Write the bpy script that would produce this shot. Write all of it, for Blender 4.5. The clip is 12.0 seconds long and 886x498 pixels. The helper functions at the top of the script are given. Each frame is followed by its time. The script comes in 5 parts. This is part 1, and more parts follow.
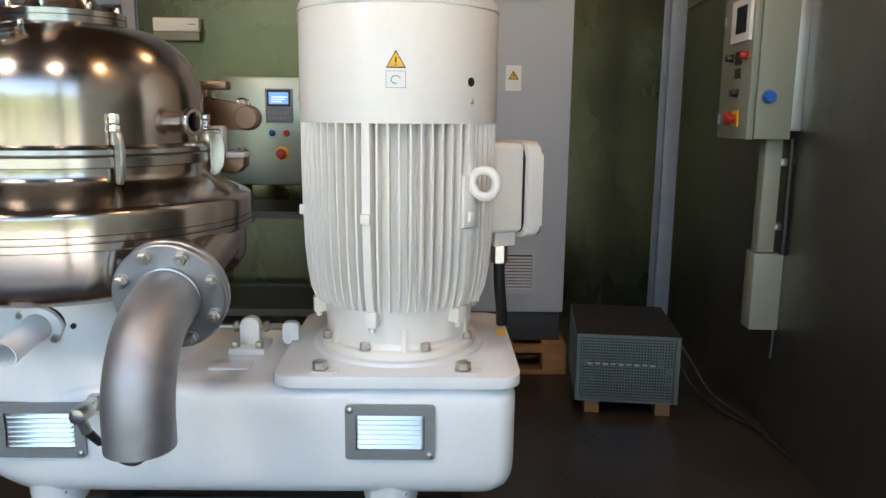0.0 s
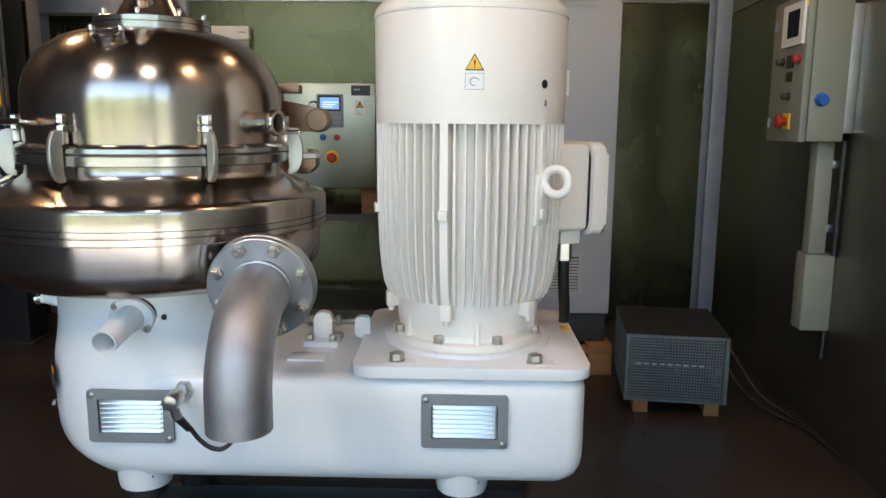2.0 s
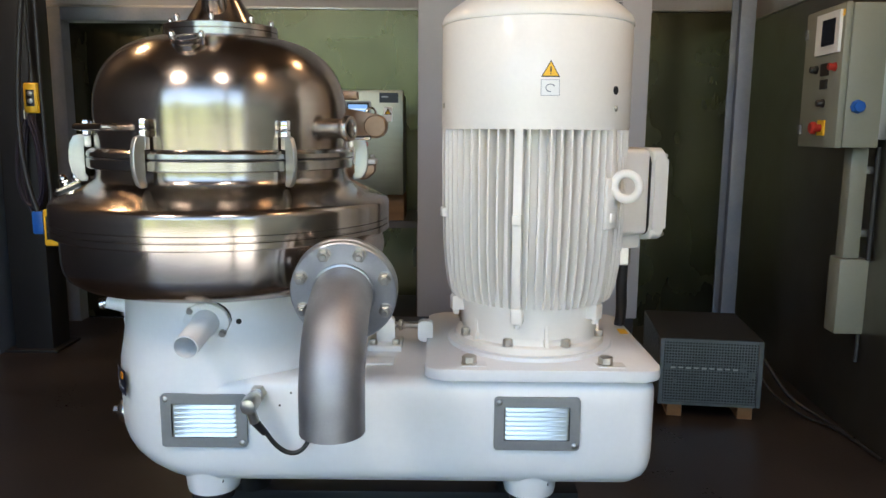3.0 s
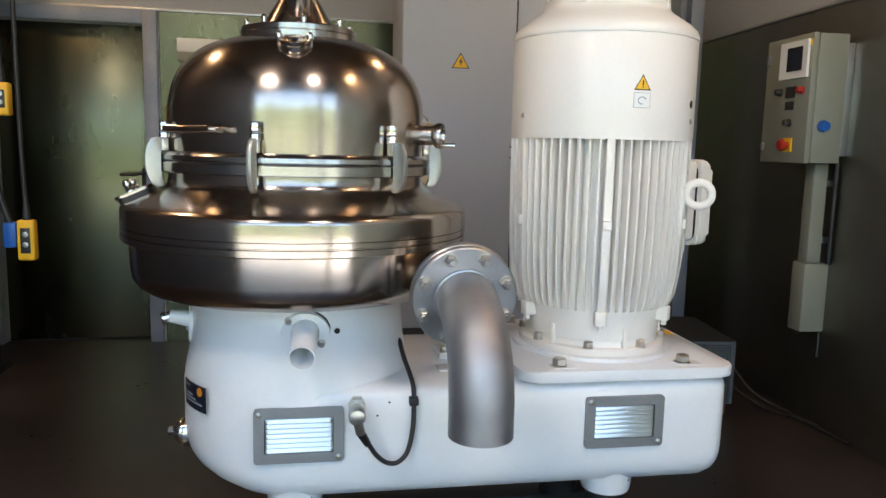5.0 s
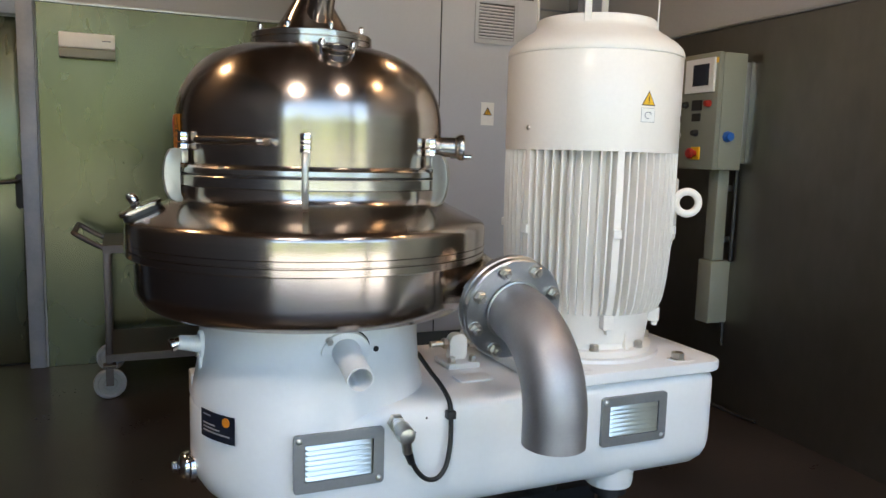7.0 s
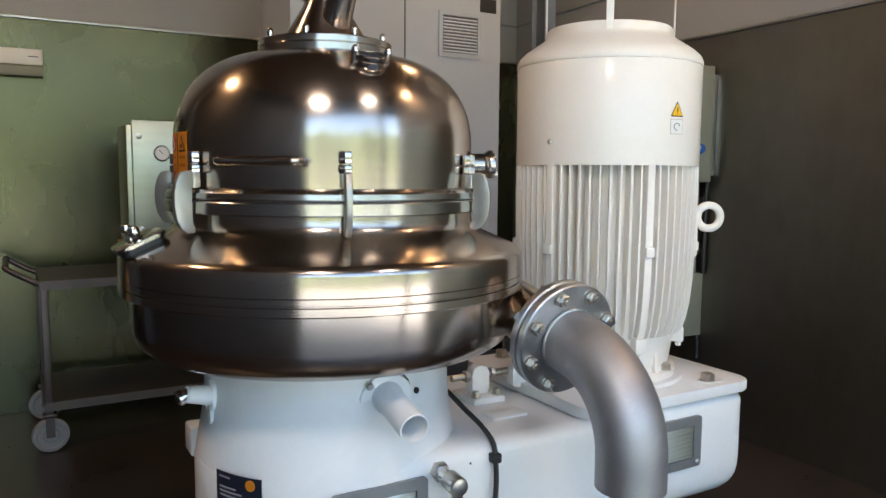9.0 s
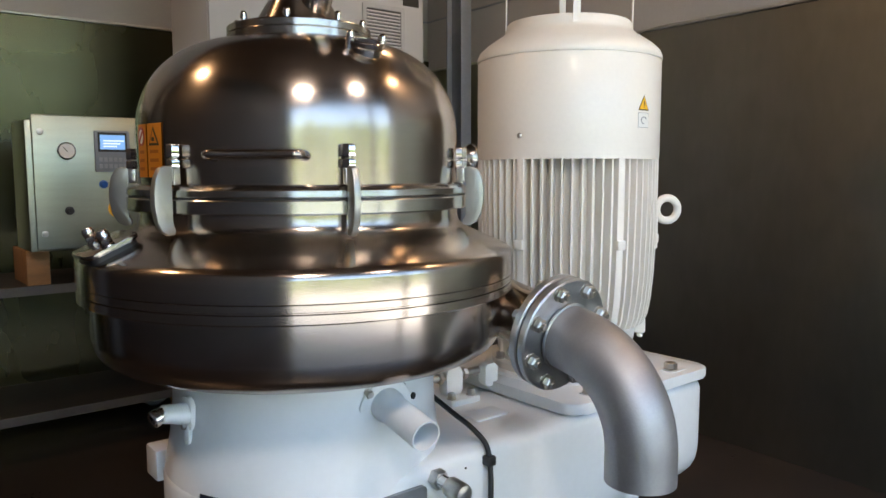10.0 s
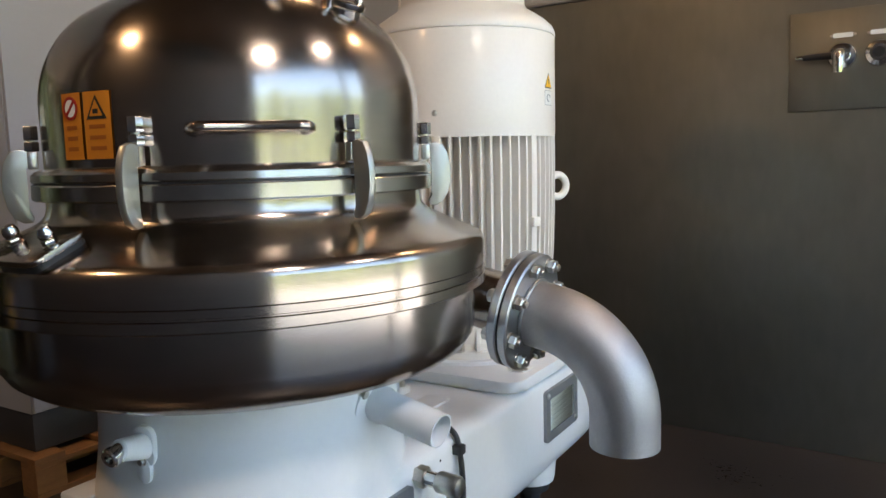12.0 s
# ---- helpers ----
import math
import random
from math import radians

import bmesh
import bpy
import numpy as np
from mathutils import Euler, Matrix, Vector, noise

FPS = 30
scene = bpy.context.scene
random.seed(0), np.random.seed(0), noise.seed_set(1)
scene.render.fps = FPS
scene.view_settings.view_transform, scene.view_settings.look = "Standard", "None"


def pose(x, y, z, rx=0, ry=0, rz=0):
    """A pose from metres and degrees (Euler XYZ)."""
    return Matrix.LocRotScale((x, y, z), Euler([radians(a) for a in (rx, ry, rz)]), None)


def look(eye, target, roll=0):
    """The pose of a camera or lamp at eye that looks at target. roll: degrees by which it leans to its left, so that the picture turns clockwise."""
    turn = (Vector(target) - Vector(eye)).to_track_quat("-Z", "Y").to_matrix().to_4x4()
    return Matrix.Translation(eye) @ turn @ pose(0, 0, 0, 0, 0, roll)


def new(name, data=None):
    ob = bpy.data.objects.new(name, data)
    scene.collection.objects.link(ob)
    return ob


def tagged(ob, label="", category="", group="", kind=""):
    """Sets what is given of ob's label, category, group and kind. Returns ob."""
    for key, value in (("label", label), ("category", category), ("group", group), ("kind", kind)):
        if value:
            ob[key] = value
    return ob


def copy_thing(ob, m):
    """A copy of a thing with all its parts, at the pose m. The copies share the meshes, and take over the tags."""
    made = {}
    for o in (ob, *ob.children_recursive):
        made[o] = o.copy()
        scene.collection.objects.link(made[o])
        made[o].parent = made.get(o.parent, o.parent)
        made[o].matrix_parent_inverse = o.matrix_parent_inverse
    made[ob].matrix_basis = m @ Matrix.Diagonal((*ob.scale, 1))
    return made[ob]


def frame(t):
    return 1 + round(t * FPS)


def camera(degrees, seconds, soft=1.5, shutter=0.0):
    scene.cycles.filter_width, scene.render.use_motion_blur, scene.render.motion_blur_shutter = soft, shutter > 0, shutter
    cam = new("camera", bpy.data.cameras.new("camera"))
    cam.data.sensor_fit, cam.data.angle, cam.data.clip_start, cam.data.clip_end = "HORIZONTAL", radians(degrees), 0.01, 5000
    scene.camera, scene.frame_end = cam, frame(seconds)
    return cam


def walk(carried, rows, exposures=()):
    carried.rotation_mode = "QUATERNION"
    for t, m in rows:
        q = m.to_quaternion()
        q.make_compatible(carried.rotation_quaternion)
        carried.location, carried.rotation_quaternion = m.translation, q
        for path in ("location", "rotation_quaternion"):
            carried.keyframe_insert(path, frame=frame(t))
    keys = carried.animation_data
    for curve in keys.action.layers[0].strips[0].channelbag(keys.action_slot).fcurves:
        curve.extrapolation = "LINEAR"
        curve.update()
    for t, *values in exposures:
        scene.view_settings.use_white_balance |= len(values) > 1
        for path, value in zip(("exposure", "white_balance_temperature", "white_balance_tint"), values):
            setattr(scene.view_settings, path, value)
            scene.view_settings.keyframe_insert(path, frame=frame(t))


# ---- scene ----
cam = camera(61.3, 12.0)
PATH = [
    (0, (0.009, -0.089, 1.312), (0.028, 1.879, 0.956), 0.6),
    (0.5, (-0.021, -0.108, 1.309), (-0.008, 1.861, 0.958), 0.8),
    (1, (-0.027, -0.12, 1.322), (-0.051, 1.847, 0.958), 0.6),
    (1.5, (-0.062, -0.15, 1.308), (-0.091, 1.819, 0.959), 0.5),
    (2, (-0.122, -0.163, 1.294), (-0.162, 1.808, 0.957), 0.5),
    (2.5, (-0.23, -0.172, 1.304), (-0.248, 1.798, 0.96), 0.4),
    (3, (-0.341, -0.189, 1.286), (-0.347, 1.786, 0.97), 0.5),
    (3.5, (-0.488, -0.196, 1.273), (-0.442, 1.781, 0.977), 0.6),
    (5.5, (-1.068, -0.154, 1.254), (-0.604, 1.774, 0.996), 1.5),
    (6, (-1.188, -0.136, 1.258), (-0.621, 1.765, 1.004), 1.4),
    (6.5, (-1.294, -0.085, 1.272), (-0.629, 1.783, 1.009), 1.4),
    (7, (-1.424, -0.012, 1.269), (-0.636, 1.809, 1.016), 1.6),
    (9, (-1.609, 0.274, 1.265), (-0.612, 1.996, 1.062), 0.4),
    (9.5, (-1.692, 0.388, 1.256), (-0.559, 2.025, 1.053), 0.4),
    (10, (-1.764, 0.464, 1.255), (-0.509, 2.008, 1.049), -0.1),
    (10.5, (-1.816, 0.526, 1.251), (-0.464, 1.984, 1.038), -0.5),
    (11, (-1.876, 0.615, 1.243), (-0.402, 1.949, 1.026), -1.0),
    (11.5, (-1.944, 0.739, 1.25), (-0.345, 1.915, 1.007), -1.0),
    (12, (-1.992, 0.861, 1.23), (-0.3, 1.9, 0.994), -1.5),
]
walk(cam, [(t, look(eye, target, roll)) for t, eye, target, roll in PATH])

# ---- world, sun, lamps, exposure ----
world = bpy.data.worlds.new("world")
scene.world = world
world.use_nodes = True
wn = world.node_tree
sky = wn.nodes.new("ShaderNodeTexSky")
sky.sky_type, sky.sun_disc = "NISHITA", False
sky.sun_elevation, sky.sun_rotation = radians(53), radians(52)
wn.links.new(sky.outputs[0], wn.nodes["Background"].inputs[0])
wn.nodes["Background"].inputs[1].default_value = 0.15
sun = new("sun", bpy.data.lights.new("sun", "SUN"))
sun.data.energy, sun.data.angle, sun.data.color = 5.0, radians(0.5), (1.0, 0.95, 0.86)
sun.matrix_basis = look((9, 7, 15), (0, 0, 0))
scene.view_settings.exposure = 2.72
WHITE_LAMP, WARM_LAMP = (1.0, 0.93, 0.87), (1.0, 0.62, 0.33)
# ceiling lamps: x, y, radius, watts, colour
LAMPS = ((-2.2, -0.5, 0.26, 7.0, WHITE_LAMP), (-0.31, -0.5, 0.19, 3.2, WHITE_LAMP), (0.98, 0.55, 0.15, 2.0, WARM_LAMP),
         (-2.85, 3.0, 0.16, 4.5, WARM_LAMP), (0.85, 2.9, 0.17, 1.2, WARM_LAMP))

# ---- small builders ----
TAU = math.tau
ROOT = {}


def thing(name, label, category, at, group="", kind=""):
    ob = new(name)
    ob.empty_display_size = 0.1
    ob.location = at
    ROOT[ob.name] = Vector(at)
    return tagged(ob, label, category, group, kind)


def finish(name, bm, material, sharp=38):
    bmesh.ops.recalc_face_normals(bm, faces=bm.faces)
    me = bpy.data.meshes.new(name)
    bm.to_mesh(me)
    bm.free()
    me.materials.append(material)
    me.shade_smooth()
    me.set_sharp_from_angle(angle=radians(sharp))
    return me


def part(name, bm, material, parent, label="", sharp=38):
    """A mesh given in world places, linked under a thing or under one of its parts."""
    root = ROOT[parent.name]
    bmesh.ops.translate(bm, vec=-root, verts=bm.verts)
    ob = new(name, finish(name, bm, material, sharp))
    ob.parent = parent
    ROOT[ob.name] = root
    return tagged(ob, label)


def twin(ob, m, parent=None):
    """Another part on the same mesh, moved by m (in the thing's own space)."""
    o = new(ob.name.split(".")[0], ob.data)
    o.parent = parent or ob.parent
    o.matrix_basis = m
    ROOT[o.name] = ROOT[ob.name]
    if "label" in ob:
        o["label"] = ob["label"]
    return o


def solo(name, bm, material, label, category, at=None, group="", kind="", sharp=38):
    at = Vector(at) if at is not None else Vector((0, 0, 0))
    bmesh.ops.translate(bm, vec=-at, verts=bm.verts)
    ob = new(name, finish(name, bm, material, sharp))
    ob.location = at
    ROOT[ob.name] = at
    return tagged(ob, label, category, group, kind)


def box(x0, x1, y0, y1, z0, z1, bev=0.0, seg=2, bm=None, m=None):
    """A bevelled block, added to bm."""
    b = bmesh.new()
    bmesh.ops.create_cube(b, size=1)
    bmesh.ops.scale(b, vec=(x1 - x0, y1 - y0, z1 - z0), verts=b.verts)
    bmesh.ops.translate(b, vec=((x0 + x1) / 2, (y0 + y1) / 2, (z0 + z1) / 2), verts=b.verts)
    if bev:
        bmesh.ops.bevel(b, geom=b.edges[:], offset=bev, segments=seg, profile=0.5, affect="EDGES")
    if m is not None:
        bmesh.ops.transform(b, matrix=m, verts=b.verts)
    return join(bm, b)


def join(bm, b):
    if bm is None:
        return b
    me = bpy.data.meshes.new("tmp")
    b.to_mesh(me)
    b.free()
    bm.from_mesh(me)
    bpy.data.meshes.remove(me)
    return bm


def lathe(profile, cx=0.0, cy=0.0, seg=96, bm=None, m=None, a0=0.0, a1=TAU, squash=None):
    """A solid of revolution about a vertical axis; profile is a list of (radius, z). Ends at radius 0 close it."""
    b = bmesh.new()
    full = abs(a1 - a0 - TAU) < 1e-6
    n = seg if full else seg + 1
    rings = []
    for r, z in profile:
        if r < 1e-6:
            rings.append([b.verts.new((cx, cy, z))])
            continue
        ring = []
        for i in range(n):
            a = a0 + (a1 - a0) * i / seg
            k = squash(z) if squash else 1.0
            ring.append(b.verts.new((cx + r * math.cos(a), cy + r * k * math.sin(a), z)))
        rings.append(ring)
    for p, q in zip(rings, rings[1:]):
        for i in range(seg):
            j = (i + 1) % n
            if len(p) == 1 and len(q) == 1:
                continue
            if len(p) == 1:
                b.faces.new((p[0], q[j], q[i]))
            elif len(q) == 1:
                b.faces.new((p[i], p[j], q[0]))
            else:
                b.faces.new((p[i], p[j], q[j], q[i]))
    if m is not None:
        bmesh.ops.transform(b, matrix=m, verts=b.verts)
    return join(bm, b)


def along(p0, p1):
    """The pose that carries the z axis from p0 towards p1."""
    p0, p1 = Vector(p0), Vector(p1)
    return Matrix.Translation(p0) @ (p1 - p0).to_track_quat("Z", "Y").to_matrix().to_4x4()


def rod(p0, p1, r, seg=24, bm=None, r1=None, bev=0.0):
    h = (Vector(p1) - Vector(p0)).length
    r1 = r if r1 is None else r1
    pr = [(0, 0), (r - bev, 0), (r, bev), (r1, h - bev), (r1 - bev, h), (0, h)] if bev else [(0, 0), (r, 0), (r1, h), (0, h)]
    return lathe(pr, seg=seg, bm=bm, m=along(p0, p1))


def sweep(points, r, seg=12, bm=None, closed=False, radii=None, cap=True):
    """A round bar along a polyline."""
    b = bmesh.new()
    pts = [Vector(p) for p in points]
    n = len(pts)
    rings = []
    up = None
    for i, p in enumerate(pts):
        if closed:
            d = (pts[(i + 1) % n] - pts[i - 1]).normalized()
        else:
            d = (pts[min(i + 1, n - 1)] - pts[max(i - 1, 0)]).normalized()
        if up is None:
            up = d.orthogonal().normalized()
        up = (up - d * up.dot(d)).normalized()
        side = d.cross(up)
        rr = radii[i] if radii else r
        rings.append([b.verts.new(p + rr * (math.cos(TAU * k / seg) * up + math.sin(TAU * k / seg) * side)) for k in range(seg)])
    pairs = list(zip(rings, rings[1:]))
    if closed:
        pairs.append((rings[-1], rings[0]))
    for p, q in pairs:
        for k in range(seg):
            b.faces.new((p[k], p[(k + 1) % seg], q[(k + 1) % seg], q[k]))
    if cap and not closed:
        b.faces.new(rings[0][::-1])
        b.faces.new(rings[-1])
    return join(bm, b)


def curve(points, steps=8):
    """A smooth line through the points."""
    P = [Vector(p) for p in points]
    out = []
    for i in range(len(P) - 1):
        a, b, c, d = P[max(i - 1, 0)], P[i], P[i + 1], P[min(i + 2, len(P) - 1)]
        for s in range(steps):
            t = s / steps
            out.append(0.5 * ((2 * b) + (c - a) * t + (2 * a - 5 * b + 4 * c - d) * t * t + (3 * b - a - 3 * c + d) * t ** 3))
    out.append(P[-1])
    return out


def prism(poly, h, bm=None, m=None, bev=0.0):
    """A flat outline of (x, y), thickened by h along z and bevelled."""
    b = bmesh.new()
    lo = [b.verts.new((x, y, 0)) for x, y in poly]
    hi = [b.verts.new((x, y, h)) for x, y in poly]
    b.faces.new(lo[::-1])
    b.faces.new(hi)
    for i in range(len(poly)):
        j = (i + 1) % len(poly)
        b.faces.new((lo[i], lo[j], hi[j], hi[i]))
    if bev:
        rim = [e for e in b.edges if abs(e.verts[0].co.z - e.verts[1].co.z) < 1e-9]
        bmesh.ops.bevel(b, geom=rim, offset=bev, segments=2, profile=0.5, affect="EDGES")
    if m is not None:
        bmesh.ops.transform(b, matrix=m, verts=b.verts)
    return join(bm, b)


def rounded(x0, x1, y0, y1, r, n=6):
    out = []
    for cx, cy, a in ((x1 - r, y1 - r, 0), (x0 + r, y1 - r, 90), (x0 + r, y0 + r, 180), (x1 - r, y0 + r, 270)):
        out += [(cx + r * math.cos(radians(a + 90 * i / n)), cy + r * math.sin(radians(a + 90 * i / n))) for i in range(n + 1)]
    return out


def frame_prism(x0, x1, y0, y1, r, t, h, bm=None, m=None, inner_r=None):
    """A rounded frame: outline less an inner opening t in from it."""
    b = bmesh.new()
    o, i = rounded(x0, x1, y0, y1, r), rounded(x0 + t, x1 - t, y0 + t, y1 - t, inner_r or max(r - t, 0.002))
    rows = [[b.verts.new((x, y, z)) for x, y in pts] for pts, z in ((o, 0), (o, h), (i, h), (i, 0))]
    for p, q in zip(rows, rows[1:] + rows[:1]):
        for k in range(len(p)):
            j = (k + 1) % len(p)
            b.faces.new((p[k], p[j], q[j], q[k]))
    if m is not None:
        bmesh.ops.transform(b, matrix=m, verts=b.verts)
    return join(bm, b)


def hexbolt(bm, p, axis, size=0.019, h=0.012, stud=0.0, washer=True):
    """A hexagon head or nut on a washer, with a stud end when asked."""
    p, axis = Vector(p), Vector(axis).normalized()
    m = along(p, p + axis)
    if washer:
        bm = lathe([(0, 0), (size * 0.62, 0), (size * 0.62, 0.003), (0, 0.003)], seg=20, bm=bm, m=m)
    bm = lathe([(0, 0.003), (size * 0.5, 0.003), (size * 0.56, 0.005), (size * 0.56, h), (size * 0.46, h + 0.0025), (0, h + 0.0025)], seg=6, bm=bm, m=m)
    if stud:
        bm = lathe([(0, h), (size * 0.3, h), (size * 0.3, h + stud - 0.002), (size * 0.24, h + stud), (0, h + stud)], seg=12, bm=bm, m=m)
    return bm


# ---- materials ----
def material(name, color, rough=0.5, metal=0.0, vary=0.12, scale=6.0, fine=90.0, rough_vary=0.1, bump=0.0, bump_scale=60.0,
             stretch=(1, 1, 1), coat=0.0, aniso=0.0, stain=None, stain_scale=1.2, stain_amount=0.0, random_tint=0.0, spec=0.5, smudge=0.0, smudge_scale=7.0):
    """A surface of one colour with broad and fine variation, stains and relief in object space."""
    mat = bpy.data.materials.new(name)
    mat.use_nodes = True
    nt = mat.node_tree
    p = nt.nodes["Principled BSDF"]
    tc = nt.nodes.new("ShaderNodeTexCoord")
    mp = nt.nodes.new("ShaderNodeMapping")
    mp.inputs["Scale"].default_value = stretch
    nt.links.new(tc.outputs["Object"], mp.inputs[0])

    def noise_tex(s, detail):
        n = nt.nodes.new("ShaderNodeTexNoise")
        n.inputs["Scale"].default_value, n.inputs["Detail"].default_value = s, detail
        nt.links.new(mp.outputs[0], n.inputs["Vector"])
        return n.outputs["Fac"]

    def math_node(op, a, b):
        n = nt.nodes.new("ShaderNodeMath")
        n.operation = op
        for i, v in enumerate((a, b)):
            if isinstance(v, (int, float)):
                n.inputs[i].default_value = v
            else:
                nt.links.new(v, n.inputs[i])
        return n.outputs[0]

    def mix(fac, a, b):
        n = nt.nodes.new("ShaderNodeMix")
        n.data_type = "RGBA"
        for sock, v in ((n.inputs[0], fac), (n.inputs[6], a), (n.inputs[7], b)):
            if isinstance(v, (int, float, tuple)):
                sock.default_value = v
            else:
                nt.links.new(v, sock)
        return n.outputs[2]

    broad, small = noise_tex(scale, 4), noise_tex(fine, 3)
    both = math_node("ADD", math_node("MULTIPLY", broad, 0.6), math_node("MULTIPLY", small, 0.4))
    dark = tuple(c * (1 - vary) for c in color) + (1,)
    light = tuple(min(c * (1 + vary), 1) for c in color) + (1,)
    ramp = nt.nodes.new("ShaderNodeMapRange")
    ramp.inputs["From Min"].default_value, ramp.inputs["From Max"].default_value = 0.3, 0.7
    nt.links.new(both, ramp.inputs["Value"])
    col = mix(ramp.outputs[0], dark, light)
    if random_tint:
        oi = nt.nodes.new("ShaderNodeObjectInfo")
        hv = nt.nodes.new("ShaderNodeHueSaturation")
        nt.links.new(math_node("ADD", math_node("MULTIPLY", oi.outputs["Random"], random_tint), 1 - random_tint / 2), hv.inputs["Value"])
        nt.links.new(col, hv.inputs["Color"])
        col = hv.outputs[0]
    if stain:
        s = noise_tex(stain_scale, 6)
        sr = nt.nodes.new("ShaderNodeMapRange")
        sr.inputs["From Min"].default_value, sr.inputs["From Max"].default_value = 0.48, 0.72
        sr.inputs["To Max"].default_value = stain_amount
        nt.links.new(s, sr.inputs["Value"])
        col = mix(sr.outputs[0], col, tuple(stain) + (1,))
    rough_out = math_node("ADD", math_node("MULTIPLY", both, 2 * rough_vary), rough - rough_vary)
    if smudge:
        sm = nt.nodes.new("ShaderNodeTexNoise")
        sm.inputs["Scale"].default_value, sm.inputs["Detail"].default_value, sm.inputs["Distortion"].default_value = smudge_scale, 1.5, 0.5
        nt.links.new(tc.outputs["Object"], sm.inputs["Vector"])
        mr = nt.nodes.new("ShaderNodeMapRange")
        mr.inputs["From Min"].default_value, mr.inputs["From Max"].default_value, mr.inputs["To Max"].default_value = 0.42, 0.80, smudge
        nt.links.new(sm.outputs["Fac"], mr.inputs["Value"])
        col = mix(mr.outputs[0], col, tuple(c * 0.45 for c in color) + (1,))
        rough_out = math_node("ADD", rough_out, math_node("MULTIPLY", mr.outputs[0], 0.08))
    nt.links.new(col, p.inputs["Base Color"])
    nt.links.new(rough_out, p.inputs["Roughness"])
    p.inputs["Metallic"].default_value = metal
    p.inputs["Specular IOR Level"].default_value = spec
    p.inputs["Coat Weight"].default_value = coat
    p.inputs["Coat Roughness"].default_value = 0.12
    if aniso:
        p.inputs["Anisotropic"].default_value = aniso
        tg = nt.nodes.new("ShaderNodeTangent")
        tg.direction_type, tg.axis = "RADIAL", "Z"
        p.inputs["Anisotropic Rotation"].default_value = 0.25
        nt.links.new(tg.outputs[0], p.inputs["Tangent"])
    if bump:
        bn = nt.nodes.new("ShaderNodeBump")
        bn.inputs["Strength"].default_value, bn.inputs["Distance"].default_value = bump, 0.002
        nt.links.new(noise_tex(bump_scale, 4), bn.inputs["Height"])
        nt.links.new(bn.outputs[0], p.inputs["Normal"])
    return mat


def glowing(name, color, strength):
    mat = bpy.data.materials.new(name)
    mat.use_nodes = True
    p = mat.node_tree.nodes["Principled BSDF"]
    p.inputs["Base Color"].default_value = (*color, 1)
    p.inputs["Emission Color"].default_value = (*color, 1)
    p.inputs["Emission Strength"].default_value = strength
    return mat


M_PAINT = material("white_machine_paint", (0.79, 0.81, 0.82), 0.3, 0, 0.03, 3, 60, 0.06, 0.12, 45, coat=0.35, stain=(0.62, 0.6, 0.56), stain_scale=2.5, stain_amount=0.18)
M_MOTOR = material("cream_white_motor_paint", (0.81, 0.775, 0.72), 0.36, 0, 0.03, 4, 80, 0.06, 0.1, 70, coat=0.2, stain=(0.62, 0.58, 0.5), stain_scale=3, stain_amount=0.15)
M_STEEL = material("brushed_stainless", (0.42, 0.36, 0.31), 0.185, 1, 0.05, 5, 40, 0.04, 0.02, 30, stretch=(1, 1, 26), aniso=0.55, stain=(0.33, 0.28, 0.235), stain_scale=2.2, stain_amount=0.2, smudge=0.3, smudge_scale=6.5)
M_RING = material("turned_stainless", (0.41, 0.385, 0.355), 0.22, 1, 0.06, 8, 70, 0.04, 0.02, 30, stretch=(1, 1, 20), aniso=0.6)
# the warm room's brown reflection is put into this steel's colour
M_TINT = material("heat_tinted_stainless", (0.30, 0.20, 0.135), 0.42, 1, 0.1, 9, 80, 0.06, stain=(0.2, 0.13, 0.09), stain_scale=6, stain_amount=0.5)
M_PIPE = material("blasted_stainless_pipe", (0.45, 0.445, 0.455), 0.55, 1, 0.1, 7, 160, 0.08, 0.15, 240, stain=(0.38, 0.36, 0.36), stain_scale=4, stain_amount=0.4, smudge=0.45, smudge_scale=9.0)
M_FLANGE = material("pickled_steel_flange", (0.46, 0.47, 0.48), 0.38, 1, 0.1, 12, 150, 0.08, 0.1, 180)
M_BOLT = material("zinc_bolt", (0.52, 0.5, 0.46), 0.32, 1, 0.15, 30, 200, 0.1)
M_CHROME = material("polished_steel", (0.72, 0.70, 0.67), 0.12, 1, 0.05, 20, 120, 0.04)
M_SLAT = material("bright_aluminium_slat", (0.66, 0.65, 0.58), 0.32, 1, 0.05, 20, 120, 0.06, random_tint=0.12)
M_BEZEL = material("grey_louver_frame", (0.27, 0.28, 0.29), 0.45, 0.6, 0.08, 12, 150, 0.08)
M_BLACK = material("black_rubber", (0.015, 0.015, 0.016), 0.45, 0, 0.2, 20, 160, 0.1, 0.2, 90)
M_NAVY = material("navy_cable_sheath", (0.018, 0.015, 0.034), 0.5, 0, 0.2, 20, 160, 0.1)
# near-black that paints the shade inside holes, bores and gaps
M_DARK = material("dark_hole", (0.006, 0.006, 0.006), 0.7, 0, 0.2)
M_BLUETAG = material("dark_blue_nameplate", (0.012, 0.016, 0.03), 0.35, 0, 0.1, 20)
M_TAGINK = material("nameplate_print", (0.30, 0.31, 0.33), 0.5, 0, 0.1, 20)
M_ORANGE = material("orange_sticker", (0.55, 0.19, 0.012), 0.5, 0, 0.06, 20, 120)
M_STICKINK = material("sticker_print", (0.30, 0.08, 0.008), 0.5)
M_YELLOW = material("yellow_sign", (0.85, 0.48, 0.02), 0.45, 0, 0.05, 20, 120)
M_INK = material("black_print", (0.02, 0.018, 0.016), 0.5, 0, 0.1, 20)
M_WHITE = material("white_label", (0.78, 0.78, 0.76), 0.5, 0, 0.04, 20, 120)
